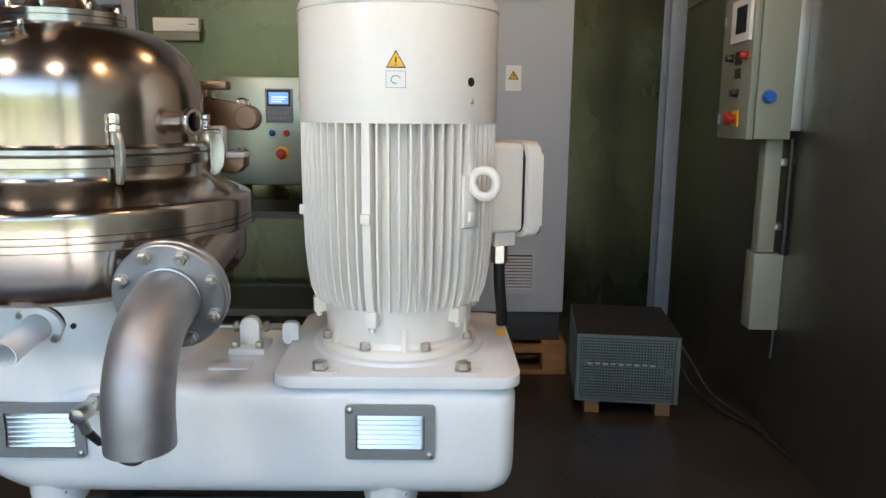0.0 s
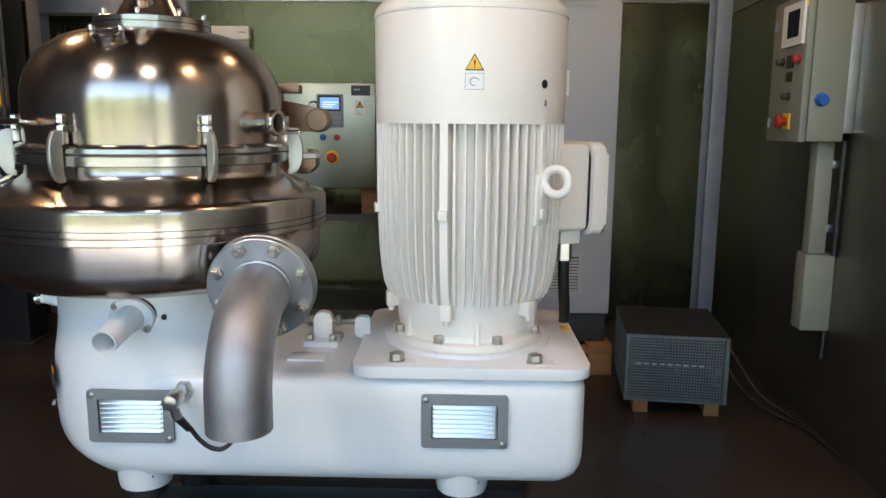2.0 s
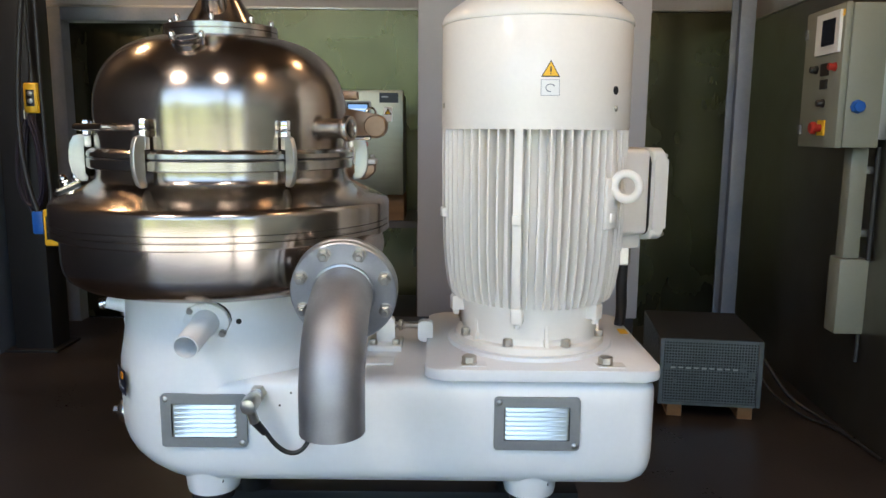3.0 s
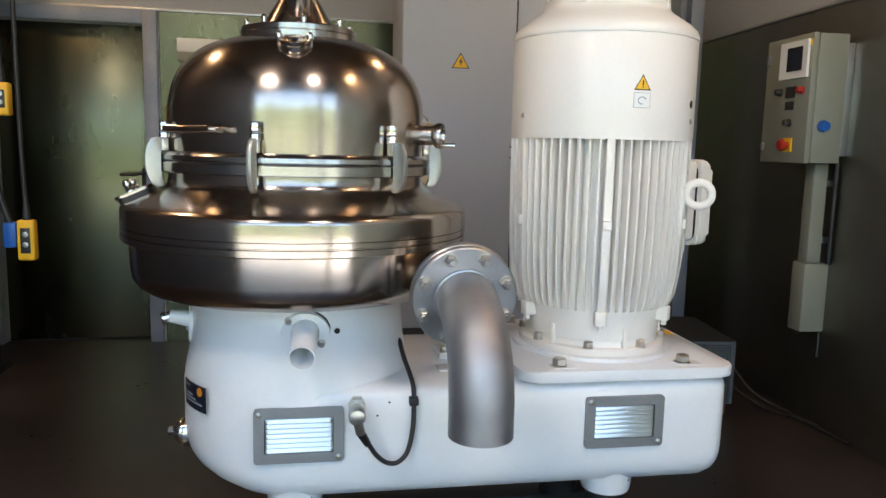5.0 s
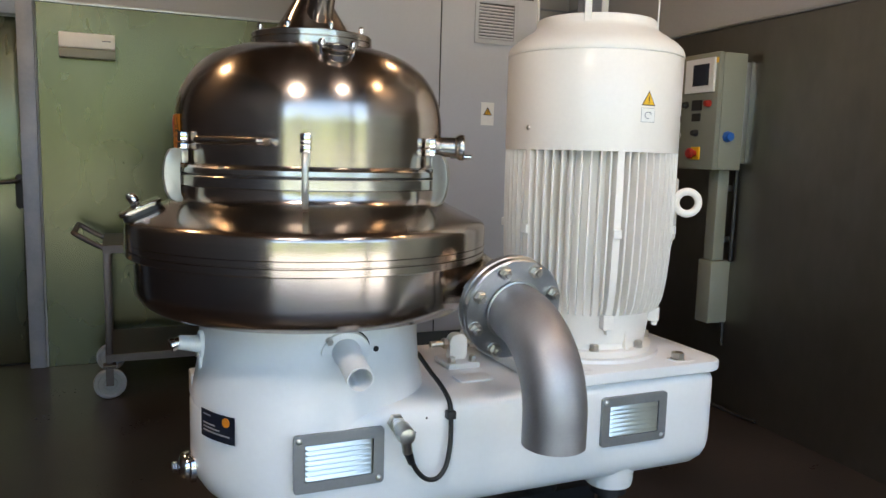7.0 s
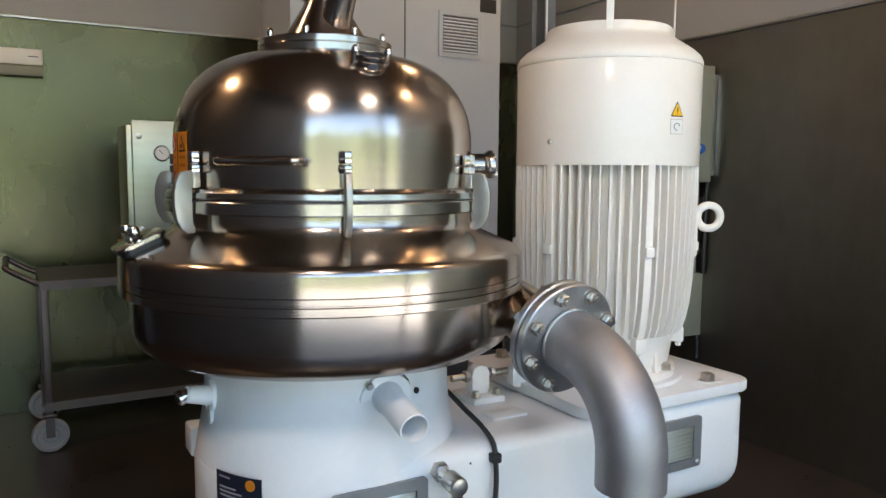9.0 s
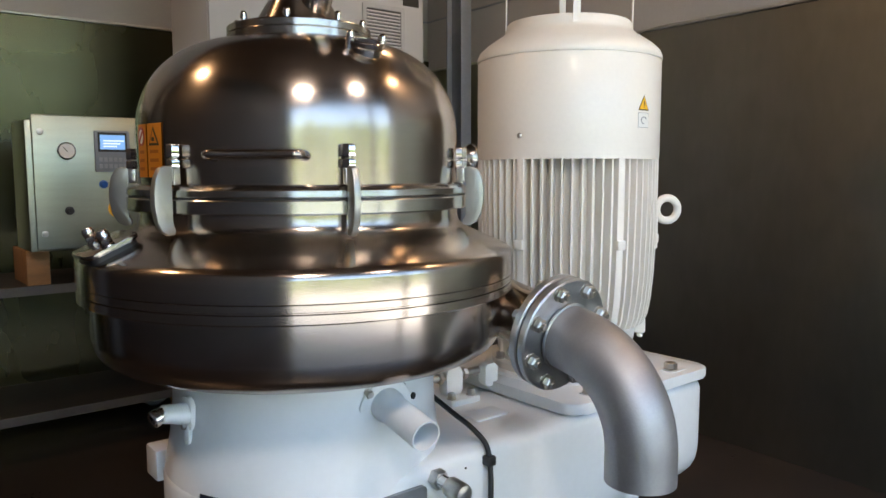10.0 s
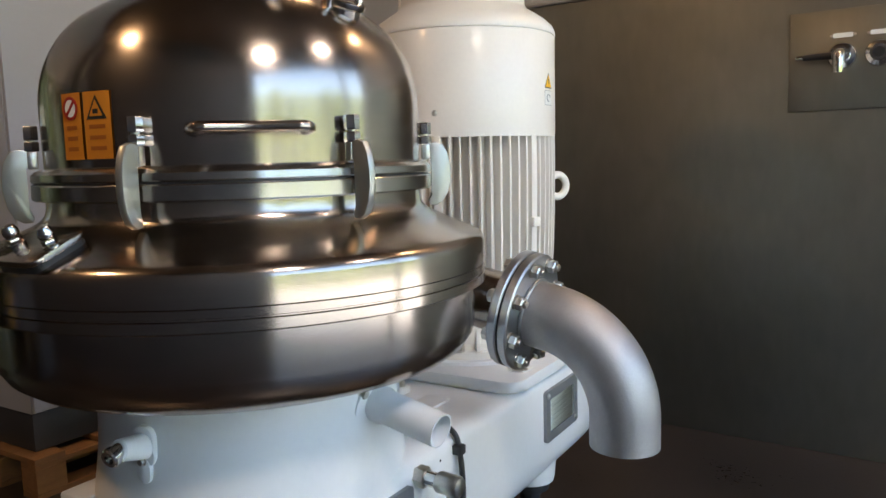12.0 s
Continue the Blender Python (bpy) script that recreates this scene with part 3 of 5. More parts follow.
part("stub_collar", lathe([(0, 1.655), (0.054, 1.655), (0.056, 1.658), (0.056, 1.668), (0.054, 1.671), (0, 1.671)], TX, TY, 48), M_RING, hood)

# swing clamps round the ring
def clamp(deg):
    """A C-shaped clamp plate on the ring pair with its screw and lock nuts above."""
    c = [(0.352, 1.262), (0.372, 1.266), (0.386, 1.262), (0.396, 1.245), (0.401, 1.22), (0.401, 1.195), (0.396, 1.168), (0.386, 1.150), (0.372, 1.142), (0.358, 1.143),
         (0.356, 1.152), (0.360, 1.160), (0.366, 1.166), (0.366, 1.235), (0.354, 1.240)]
    t = 0.013
    m = Matrix.Translation((TX, TY, 0)) @ pose(0, 0, 0, 0, 0, deg) @ pose(0, t / 2, 0, 90, 0, 0)
    k = part("swing_clamp", prism(c, t, m=m, bev=0.003), M_CREAM, sep, "pale steel swing clamp")
    p = on_bowl(0.352, deg, 1.232)
    part("screw", rod(p, p + Vector((0, 0, 0.055)), 0.0065), M_BOLT, k)
    bm = lathe([(0, 1.262), (0.012, 1.262), (0.013, 1.264), (0.013, 1.276), (0.0115, 1.278), (0, 1.278)], p.x, p.y, 6)
    part("lock_nut", bm, M_CHROME, k)
    bm = lathe([(0, 1.281), (0.0115, 1.281), (0.0125, 1.283), (0.0125, 1.302), (0.011, 1.304), (0, 1.304)], p.x, p.y, 6)
    part("top_nut", bm, M_CHROME, k)
    part("pivot_stem", box(-0.008, 0.008, -0.009, 0.009, 1.233, 1.262, 0.002, m=Matrix.Translation((p.x, p.y, 0)) @ pose(0, 0, 0, 0, 0, deg)), M_BOLT, k)


for deg in (-105.3, -158.5, -50, -209, 2, 54, 106):
    clamp(deg)

# bar handle on the hood
hp = [on_bowl(0.336, -145, 1.281), on_bowl(0.362, -145, 1.283), on_bowl(0.380, -143.5, 1.2845)]
hp += [on_bowl(0.386 - 0.012 * math.sin(math.pi * i / 8), -142 + 21.5 * i / 8, 1.285) for i in range(9)]
hp += [on_bowl(0.380, -119, 1.2845), on_bowl(0.362, -117.6, 1.283), on_bowl(0.336, -117.6, 1.281)]
part("bar_handle", sweep(curve(hp, 4), 0.0085, 14), M_STEEL, hood, "stainless bar handle")

# orange warning sticker, bent round the hood
def sticker(name, rad, d0, d1, z0, z1, mat, parent, cx=TX, cy=TY, label="", seg=8):
    b = bmesh.new()
    lo, hi, li, hi2 = [], [], [], []
    for i in range(seg + 1):
        a = radians(d0 + (d1 - d0) * i / seg)
        for lst, r, z in ((lo, rad, z0), (hi, rad, z1), (li, rad - 0.002, z0), (hi2, rad - 0.002, z1)):
            lst.append(b.verts.new((cx + r * math.cos(a), cy + r * math.sin(a), z)))
    for i in range(seg):
        b.faces.new((lo[i], lo[i + 1], hi[i + 1], hi[i]))
        b.faces.new((hi[i], hi[i + 1], hi2[i + 1], hi2[i]))
        b.faces.new((lo[i + 1], lo[i], li[i], li[i + 1]))
    return part(name, b, mat, parent, label)


def bent_triangle(cx, cy, rad, deg, z0, z1, half, mat, parent, name="triangle"):
    """An upright triangle lying on a round wall; half is half its width in metres."""
    b = bmesh.new()
    n = 6
    for i in range(n):
        f0, f1 = i / n, (i + 1) / n
        row = []
        for f in (f0, f1):
            wv = half * (1 - f)
            row.append([on(cx, cy, rad, deg, s * wv, z0 + (z1 - z0) * f) for s in (-1, 0, 1)])
        v = [[b.verts.new(p) for p in r] for r in row]
        for k in range(2):
            if i == n - 1:
                b.faces.new((v[0][k], v[0][k + 1], v[1][1]))
            else:
                b.faces.new((v[0][k], v[0][k + 1], v[1][k + 1], v[1][k]))
    return part(name, b, mat, parent)


def on(cx, cy, rad, deg, s, z):
    a = radians(deg) + s / rad
    return Vector((cx + rad * math.cos(a), cy + rad * math.sin(a), z))


for d0, d1 in ((-184.5, -176.5), (-175.5, -166.5)):
    st = sticker("warning_sticker", 0.3395, d0, d1, 1.245, 1.345, M_ORANGE, hood, label="orange warning sticker")
    mid = (d0 + d1) / 2
    for i in range(3):
        sticker("text_bar", 0.3402, d0 + 1.8, d1 - 1.8, 1.258 + i * 0.016, 1.264 + i * 0.016, M_STICKINK, st, seg=4)
    if d0 < -180:
        bm = lathe([(0.0135, 0), (0.0175, 0), (0.0175, 0.0012), (0.0135, 0.0012)], seg=28, m=along(on_bowl(0.3398, mid, 1.322), on_bowl(1, mid, 1.322)))
        part("ban_ring", bm, M_RED, st)
        part("ban_disc", lathe([(0, 0), (0.0135, 0), (0.0135, 0.0008), (0, 0.0008)], seg=24, m=along(on_bowl(0.3398, mid, 1.322), on_bowl(1, mid, 1.322))), M_WHITE, st)
        part("ban_bar", box(-0.014, 0.014, -0.002, 0.002, 0, 0.0016, m=along(on_bowl(0.3398, mid, 1.322), on_bowl(1, mid, 1.322)) @ pose(0, 0, 0, 0, 0, 45)), M_RED, st)
    else:
        bent_triangle(TX, TY, 0.3404, mid, 1.304, 1.340, 0.020, M_INK, st)
        bent_triangle(TX, TY, 0.3412, mid, 1.3085, 1.333, 0.0135, M_ORANGE, st)
        sticker("sign_mark", 0.3418, mid - 0.9, mid + 0.9, 1.312, 1.319, M_INK, st, seg=2)

# sight glass beside the top flange
sc, sn = Vector((-0.968, 1.678, 1.481)), Vector((-0.04, -0.36, 0.93)).normalized()
m = along(sc, sc + sn)
sg = part("sight_glass", lathe([(0.0, -0.04), (0.032, -0.04), (0.032, 0.008), (0.036, 0.010), (0.037, 0.012), (0.037, 0.020), (0.035, 0.022), (0.024, 0.022), (0.023, 0.018), (0, 0.018)], seg=48, m=m), M_STEEL, hood, "round sight glass port")
part("glass", lathe([(0, 0.0185), (0.0225, 0.0185), (0.020, 0.021), (0, 0.0215)], seg=32, m=m), M_GLASSD, sg)
for sx in (-0.036, 0.036):
    p = sc + Vector((sx, 0, 0)) + sn * 0.002
    bm = rod(p, p + sn * 0.024, 0.005)
    bm = lathe([(0, 0.018), (0.008, 0.018), (0.009, 0.023), (0.0075, 0.031), (0.0035, 0.035), (0, 0.036)], seg=16, bm=bm, m=along(p, p + sn))
    part("cap_nut", bm, M_CHROME, sg)

# side nozzle on the hood
nd = (on_bowl(1, -24, 0) - Vector((TX, TY, 0))).normalized()
n0, n1 = Vector((-0.655, 1.822, 1.282)), Vector((-0.590, 1.792, 1.286))
n0 = n1 - nd * 0.09
m = along(n0, n1)
nz = part("side_nozzle", lathe([(0.026, 0), (0.026, 0.065), (0.029, 0.068), (0.034, 0.077), (0.034, 0.085), (0.032, 0.090), (0.024, 0.090), (0.022, 0.087), (0.022, 0.03), (0, 0.03)], seg=40, m=m), M_RING, hood, "short stainless side nozzle")
part("bore", lathe([(0, 0.031), (0.0218, 0.031), (0.0218, 0.033), (0, 0.033)], seg=24, m=m), M_DARK, nz)
part("lever", rod((-0.60, 1.86, 1.262), (-0.545, 1.845, 1.262), 0.006), M_CHROME, nz)

# hood hinge behind the bowl
FACE = pose(0, 0, 0, 90, 0, 0)
arm = [(-0.71, 1.262), (-0.60, 1.258), (-0.57, 1.256)] + [(-0.565 + 0.038 * math.cos(radians(a)), 1.294 + 0.038 * math.sin(radians(a))) for a in range(-80, 91, 17)] + [(-0.71, 1.360)]
hg = part("hood_hinge", prism(arm, 0.05, m=Matrix.Translation((0, 2.245, 0)) @ FACE, bev=0.004), M_TINT, sep, "stainless hinge arm behind the hood with painted warm reflection")
part("hinge_boss", rod((-0.565, 2.187, 1.294), (-0.565, 2.255, 1.294), 0.035, 40, bev=0.003), M_TINT, hg)
part("arm_stop", box(-0.71, -0.622, 2.20, 2.255, 1.376, 1.402, 0.004), M_TINT, hg)
part("stop_web", box(-0.70, -0.68, 2.205, 2.25, 1.35, 1.378, 0.003), M_TINT, hg)
part("hinge_ring", sweep([(-0.580 + 0.015 * math.cos(TAU * i / 24), 2.215, 1.338 + 0.013 * math.sin(TAU * i / 24)) for i in range(24)], 0.0035, 8, closed=True), M_CHROME, hg)
part("hinge_block", box(-0.662, -0.622, 2.15, 2.20, 1.19, 1.27, 0.008), M_PAINT, hg, "pale cast hinge block")
part("hinge_plate", box(-0.668, -0.560, 2.14, 2.22, 1.177, 1.193, 0.004), M_PAINT, hg)
for x in (-0.592, -0.572):
    part("plate_nut", hexbolt(None, (x, 2.175, 1.193), (0, 0, 1), 0.014, 0.010), M_BOLT, hg)
part("hinge_foot", prism([(-0.672, 1.142), (-0.60, 1.128), (-0.583, 1.133), (-0.564, 1.153), (-0.564, 1.176), (-0.672, 1.176)], 0.07, m=Matrix.Translation((0, 2.215, 0)) @ FACE, bev=0.003), M_TINT, hg)

# hatch on the cone
hm = Matrix.Translation(on_bowl(0.425, -177, 1.116)) @ pose(0, 0, 0, 0, 0, -177) @ pose(0, 0, 0, 0, 24, 0)
ht = part("hatch_cover", prism(rounded(-0.055, 0.045, -0.055, 0.055, 0.02), 0.009, m=hm, bev=0.002), M_STEEL, bowl, "small bolted stainless hatch")
part("hatch_gasket", prism(rounded(-0.05, 0.04, -0.05, 0.05, 0.018), 0.014, m=hm @ Matrix.Translation((0, 0, -0.013))), M_BLACK, ht)
for dy in (-0.04, 0.04):
    p = hm @ Vector((0.0, dy, 0.009))
    q = hm @ Vector((0.0, dy, 0.036))
    bm = rod(p, q, 0.006)
    bm = lathe([(0, 0.014), (0.010, 0.014), (0.0115, 0.018), (0.0115, 0.024), (0.008, 0.031), (0, 0.033)], seg=16, bm=bm, m=along(p, q))
    bm = hexbolt(bm, p, q - p, 0.02, 0.012)
    part("wing_bolt", bm, M_CHROME, ht)

# drain stub on the collar
w0, w1 = Vector((-0.945, 1.655, 0.800)), Vector((-0.952, 1.512, 0.772))
wd = (w1 - w0).normalized()
ws = part("drain_stub", lathe([(0.034, 0), (0.034, 0.02), (0.0305, 0.026), (0.0305, 0.145), (0.0275, 0.145), (0.0265, 0.03), (0, 0.03)], seg=48, m=along(w0, w1)), M_PAINT, sep, "white round drain stub")
part("stub_flange", prism([(0.058 * math.cos(radians(a)) * (1.0 if a % 90 else 1.05), 0.05 * math.sin(radians(a))) for a in range(0, 360, 15)], 0.016, m=along(w0 - wd * 0.012, w1), bev=0.003), M_PAINT, ws)
part("flange_gasket", prism([(0.061 * math.cos(radians(a)), 0.053 * math.sin(radians(a))) for a in range(0, 360, 15)], 0.008, m=along(w0 - wd * 0.0185, w1)), M_BLACK, ws)
part("stub_bolt", hexbolt(None, (-0.905, 1.655, 0.770), wd, 0.016, 0.010), M_BOLT, ws)
part("stub_bolt", hexbolt(None, (-0.985, 1.655, 0.828), wd, 0.016, 0.010), M_BOLT, ws)
part("tapped_hole", rod(on_bowl(0.286, -70.5, 0.797), on_bowl(0.2895, -70.5, 0.797), 0.007), M_DARK, sep)

# chain lug with a chrome hook on the collar's left
lp = on_bowl(0.287, -172, 0.78)
ln = (on_bowl(1, -172, 0) - Vector((TX, TY, 0))).normalized()
lgm = Matrix.Translation(lp - ln * 0.004) @ ln.to_track_quat("Z", "Y").to_matrix().to_4x4()
lgp = part("vent_lug", prism(rounded(-0.022, 0.022, -0.035, 0.035, 0.02), 0.012, m=lgm, bev=0.003), M_PAINT, sep, "white lug with a chrome elbow")
part("lug_neck", rod(lp, lp + ln * 0.058 + Vector((0, 0, 0.012)), 0.022, 24, r1=0.018, bev=0.003), M_PAINT, lgp)
e0 = lp + ln * 0.055 + Vector((0, 0, 0.012))
e1 = e0 + ln * 0.024 + Vector((0, 0, -0.008))
part("chrome_elbow", lathe([(0.0, 0), (0.0135, 0), (0.0135, 0.012), (0.0165, 0.014), (0.0165, 0.024), (0.014, 0.027), (0.009, 0.026), (0.009, 0.010), (0, 0.010)], seg=28, m=along(e0 - ln * 0.004, e1)), M_CHROME, lgp, "chrome spout end")
part("lug_tail", prism(rounded(-0.014, 0.014, -0.062, -0.02, 0.013), 0.010, m=lgm @ Matrix.Translation((0, 0, 0.004)), bev=0.003), M_PAINT, lgp)
part("lug_screw", hexbolt(None, lp + ln * 0.008 + Vector((0, 0, -0.024)), ln, 0.012, 0.006), M_BOLT, lgp)

# oil sight glass and small bracket on the base's left end
bm = lathe([(0, 0), (0.045, 0), (0.045, 0.012), (0.036, 0.016), (0.036, 0.026), (0.030, 0.034), (0.020, 0.040), (0, 0.042)], seg=36, m=along((-1.265, 1.93, 0.455), (-1.9, 1.93, 0.46)))
og = part("oil_sight", bm, M_CHROME, base, "round brass and chrome oil sight")
part("oil_plug", hexbolt(None, (-1.306, 1.93, 0.455), (-1, 0, 0), 0.024, 0.014, washer=False), M_CHROME, og)
part("side_bracket", box(-1.262, -1.185, 2.065, 2.135, 0.585, 0.655, 0.006), M_PAINT, base)

# nameplate, bent round the left end
np_ = sticker("nameplate", 0.313, -160, -137, 0.572, 0.640, M_BLUETAG, base, label="dark blue nameplate")
for z, d0, d1 in ((0.628, -158, -152), (0.606, -158, -149), (0.597, -158, -146), (0.588, -158, -140)):
    sticker("print_bar", 0.3137, d0, d1, z, z + 0.0035, M_TAGINK, np_, seg=4)
p = on_bowl(0.3128, -142, 0.624)
part("orange_mark", lathe([(0, 0), (0.0115, 0), (0.0115, 0.002), (0, 0.002)], seg=24, m=along(p, on_bowl(1, -142, 0.624))), M_ORANGE, np_)

# sensor plug and its cable
s0, s1 = Vector((-0.818, 1.655, 0.613)), Vector((-0.822, 1.550, 0.609))
bm = lathe([(0, 0), (0.021, 0), (0.022, 0.003), (0.022, 0.020), (0.020, 0.024), (0, 0.024)], seg=6, m=along(s0, s1))
sp = part("sensor_plug", bm, M_BOLT, base, "nickel sensor plug")
part("plug_neck", lathe([(0, 0.02), (0.0155, 0.024), (0.0155, 0.052), (0, 0.052)], seg=28, m=along(s0, s1)), M_CHROME, sp)
part("plug_nut", lathe([(0, 0.050), (0.019, 0.050), (0.0215, 0.054), (0.0215, 0.094), (0.019, 0.100), (0.012, 0.102), (0, 0.103)], seg=16, m=along(s0, s1)), M_BOLT, sp)
part("cable_gland", rod((-0.820, 1.572, 0.600), (-0.812, 1.580, 0.562), 0.0125, 16), M_BOLT, sp)
part("cable_boot", rod((-0.813, 1.579, 0.566), (-0.793, 1.602, 0.525), 0.0115, 16, r1=0.009), M_BLACK, sp)
cab = [(-0.792, 1.605, 0.527), (-0.772, 1.612, 0.493), (-0.745, 1.618, 0.468), (-0.715, 1.622, 0.465), (-0.690, 1.628, 0.490), (-0.677, 1.634, 0.545), (-0.674, 1.640, 0.60),
       (-0.674, 1.648, 0.640), (-0.676, 1.664, 0.660), (-0.682, 1.70, 0.682), (-0.688, 1.75, 0.700), (-0.690, 1.80, 0.716), (-0.691, 1.835, 0.726), (-0.705, 1.86, 0.735)]
cb = part("sensor_cable", sweep(curve(cab, 6), 0.0062, 10), M_BLACK, sep, "thin black cable")
part("cable_tie", box(-0.686, -0.662, 1.632, 1.656, 0.606, 0.628, 0.004), M_BLACK, cb)
for x, z in ((-0.735, 0.612), (-0.765, 0.578)):
    part("pin_hole", rod((x, 1.6525, z), (x, 1.66, z), 0.0028, 10), M_DARK, base)

# outlet: stub, flange pair, bolts, elbow
TILT_O = radians(11.0)
oc = Vector((-0.577, 1.512, 0.907))
on_ = Vector((0, -math.cos(TILT_O), -math.sin(TILT_O)))
ou, ov = Vector((1, 0, 0)), Vector((0, -math.sin(TILT_O), math.cos(TILT_O)))
out = part("outlet_stub", rod(oc - on_ * 0.36, oc - on_ * 0.04, 0.0665, 48), M_STEEL, sep, "stainless outlet pipe", 30)
for k, (a, c) in enumerate(((0.0, 0.020), (-0.024, -0.004))):
    part("flange", lathe([(0.05, 0), (0.122, 0), (0.125, 0.003), (0.125, 0.017), (0.122, 0.020), (0.05, 0.020)], seg=96, m=along(oc + on_ * (a - 0.020), oc + on_ * (a + 0.5))), M_FLANGE, out)
part("flange_gasket", lathe([(0.05, 0), (0.118, 0), (0.118, 0.0042), (0.05, 0.0042)], seg=64, m=along(oc + on_ * -0.0242, oc + on_)), M_BLACK, out)
for i in range(8):
    a = radians(22.5 + 45 * i)
    p = oc + 0.105 * (math.cos(a) * ou + math.sin(a) * ov)
    bm = hexbolt(None, p, on_, 0.026, 0.016, 0.010)
    part("bolt_head", hexbolt(None, p - on_ * 0.044, -on_, 0.026, 0.014), M_BOLT, out)
    part("flange_bolt", bm, M_BOLT, out)
R = 0.190
path, ctr = [], oc + on_ * 0.045 - ov * R
for i in range(29):
    a = radians(79 * i / 28)
    path.append(ctr + ov * R * math.cos(a) + on_ * R * math.sin(a))
path = [oc - on_ * 0.005] + path
dn = Vector((0, 0, -1))
path += [path[-1] + dn * 0.06]
b = sweep(path, 0.0698, 56, cap=False)
inner = sweep(path[::-1], 0.0660, 56, cap=False)
b = join(b, inner)
lip = lathe([(0.0660, 0), (0.0698, 0)], seg=56, m=along(path[-1], path[-1] + dn))
b = join(b, lip)
part("elbow", b, M_PIPE, out, "matt grey blasted steel elbow", 60)
part("weld_bead", sweep([oc + on_ * 0.004 + 0.0705 * (math.cos(TAU * i / 48) * ou + math.sin(TAU * i / 48) * ov) for i in range(48)], 0.004, 8, closed=True), M_FLANGE, out)

# ---- motor ----
bm = lathe([(0.0, 0.73), (0.196, 0.73), (0.205, 0.80), (0.213, 0.83), (0.214, 1.30), (0, 1.30)], MX, MY, 96)
mot = part("motor_body", bm, M_MOTOR, sep, "white finned electric motor")
part("foot_flange", lathe([(0, 0.689), (0.212, 0.689), (0.2145, 0.692), (0.2145, 0.709), (0.211, 0.712), (0.196, 0.713), (0.190, 0.735), (0.19, 0.80), (0, 0.80)], MX, MY, 96), M_MOTOR, mot)
for i in range(8):
    part("flange_bolt", hexbolt(None, on_motor(0.203, -67.5 + 45 * i, 0.7125), (0, 0, 1), 0.024, 0.017), M_BOLT, mot)
fin_profile = [(0.205, 0.815), (0.229, 0.822), (0.240, 0.85), (0.248, 0.90), (0.254, 0.97), (0.2575, 1.08), (0.259, 1.20), (0.259, 1.292), (0.205, 1.292)]
RIBS = [-105, -166.5, -43.5, 18, 79, 140]


def fin_mesh(t, prof):
    m = pose(0, t / 2, 0, 90, 0, 0)
    return prism(prof, t, m=m, bev=0.0012)


b = fin_mesh(0.0052, fin_profile)
fin = part("fin", join(None, b), M_MOTOR, mot)
fin.data.transform(Matrix.Translation(ROOT[sep.name]))      # fin kept in its own space, turned into place below
n_f = 60
rooted = Vector((MX, MY, 0)) - ROOT[sep.name]
first = True
for i in range(n_f):
    d = -105 + 360 * i / n_f
    if any(abs((d - r + 180) % 360 - 180) < 3.2 for r in RIBS):
        continue
    m = Matrix.Translation(rooted) @ pose(0, 0, 0, 0, 0, d)
    if first:
        fin.matrix_basis, first = m, False
    else:
        twin(fin, m)
rib = None
for r in RIBS:
    if rib is None:
        b = fin_mesh(0.021, [(a + 0.001, z) for a, z in fin_profile])
        b = box(0.25, 0.268, -0.0125, 0.0125, 1.047, 1.073, 0.003, bm=b)
        b = box(0.18, 0.236, -0.016, 0.016, 0.780, 0.822, 0.004, bm=b)
        rib = part("rib", b, M_MOTOR, mot)
        rib.data.transform(Matrix.Translation(ROOT[sep.name]))
        rib.matrix_basis = Matrix.Translation(rooted) @ pose(0, 0, 0, 0, 0, r)
    else:
        twin(rib, Matrix.Translation(rooted) @ pose(0, 0, 0, 0, 0, r))
    part("rib_bolt", hexbolt(None, on_motor(0.222, r, 0.781), (0, 0, -1), 0.016, 0.012), M_MOTOR, mot)
for r in (-83, -23, 37, 97, 157, 217):
    b = prism([(0.18, 0.712), (0.209, 0.712), (0.203, 0.745), (0.199, 0.80), (0.18, 0.80)], 0.012, m=Matrix.Translation((MX, MY, 0)) @ pose(0, 0, 0, 0, 0, r) @ pose(0, 0.006, 0, 90, 0, 0), bev=0.002)
    part("web", b, M_MOTOR, mot)
part("lift_pad", box(0.21, 0.262, -0.028, 0.028, 1.03, 1.165, 0.006, m=Matrix.Translation((MX, MY, 0)) @ pose(0, 0, 0, 0, 0, -43.5)), M_MOTOR, mot)
# fan cover and cap
fc = part("fan_cover", lathe([(0.235, 1.30), (0.2545, 1.288), (0.2585, 1.288), (0.2605, 1.30), (0.2605, 1.560), (0.2585, 1.5635), (0.25, 1.5645)], MX, MY, 128), M_MOTOR, mot, "smooth white fan cover")
part("cap", lathe([(0.25, 1.5635), (0.2615, 1.5635), (0.2625, 1.566), (0.2615, 1.575), (0.256, 1.589), (0.238, 1.606), (0.212, 1.624), (0.192, 1.637), (0.183, 1.645), (0.1785, 1.655), (0.1775, 1.668), (0.173, 1.673), (0.16, 1.675), (0, 1.675)], MX, MY, 128), M_MOTOR, mot, "stepped white motor cap")
for d in (-132, -42, 48, 138):
    w_ = 0.02
    part("canopy_strut", box(0.1775, 0.1815, -w_ / 2, w_ / 2, 1.63, 1.93, 0.001, 1, m=Matrix.Translation((MX, MY, 0)) @ pose(0, 0, 0, 0, 0, d)), M_MOTOR, mot)
part("rain_canopy", lathe([(0, 1.93), (0.215, 1.93), (0.217, 1.932), (0.217, 1.95), (0.20, 1.956), (0, 1.97)], MX, MY, 96), M_MOTOR, mot)
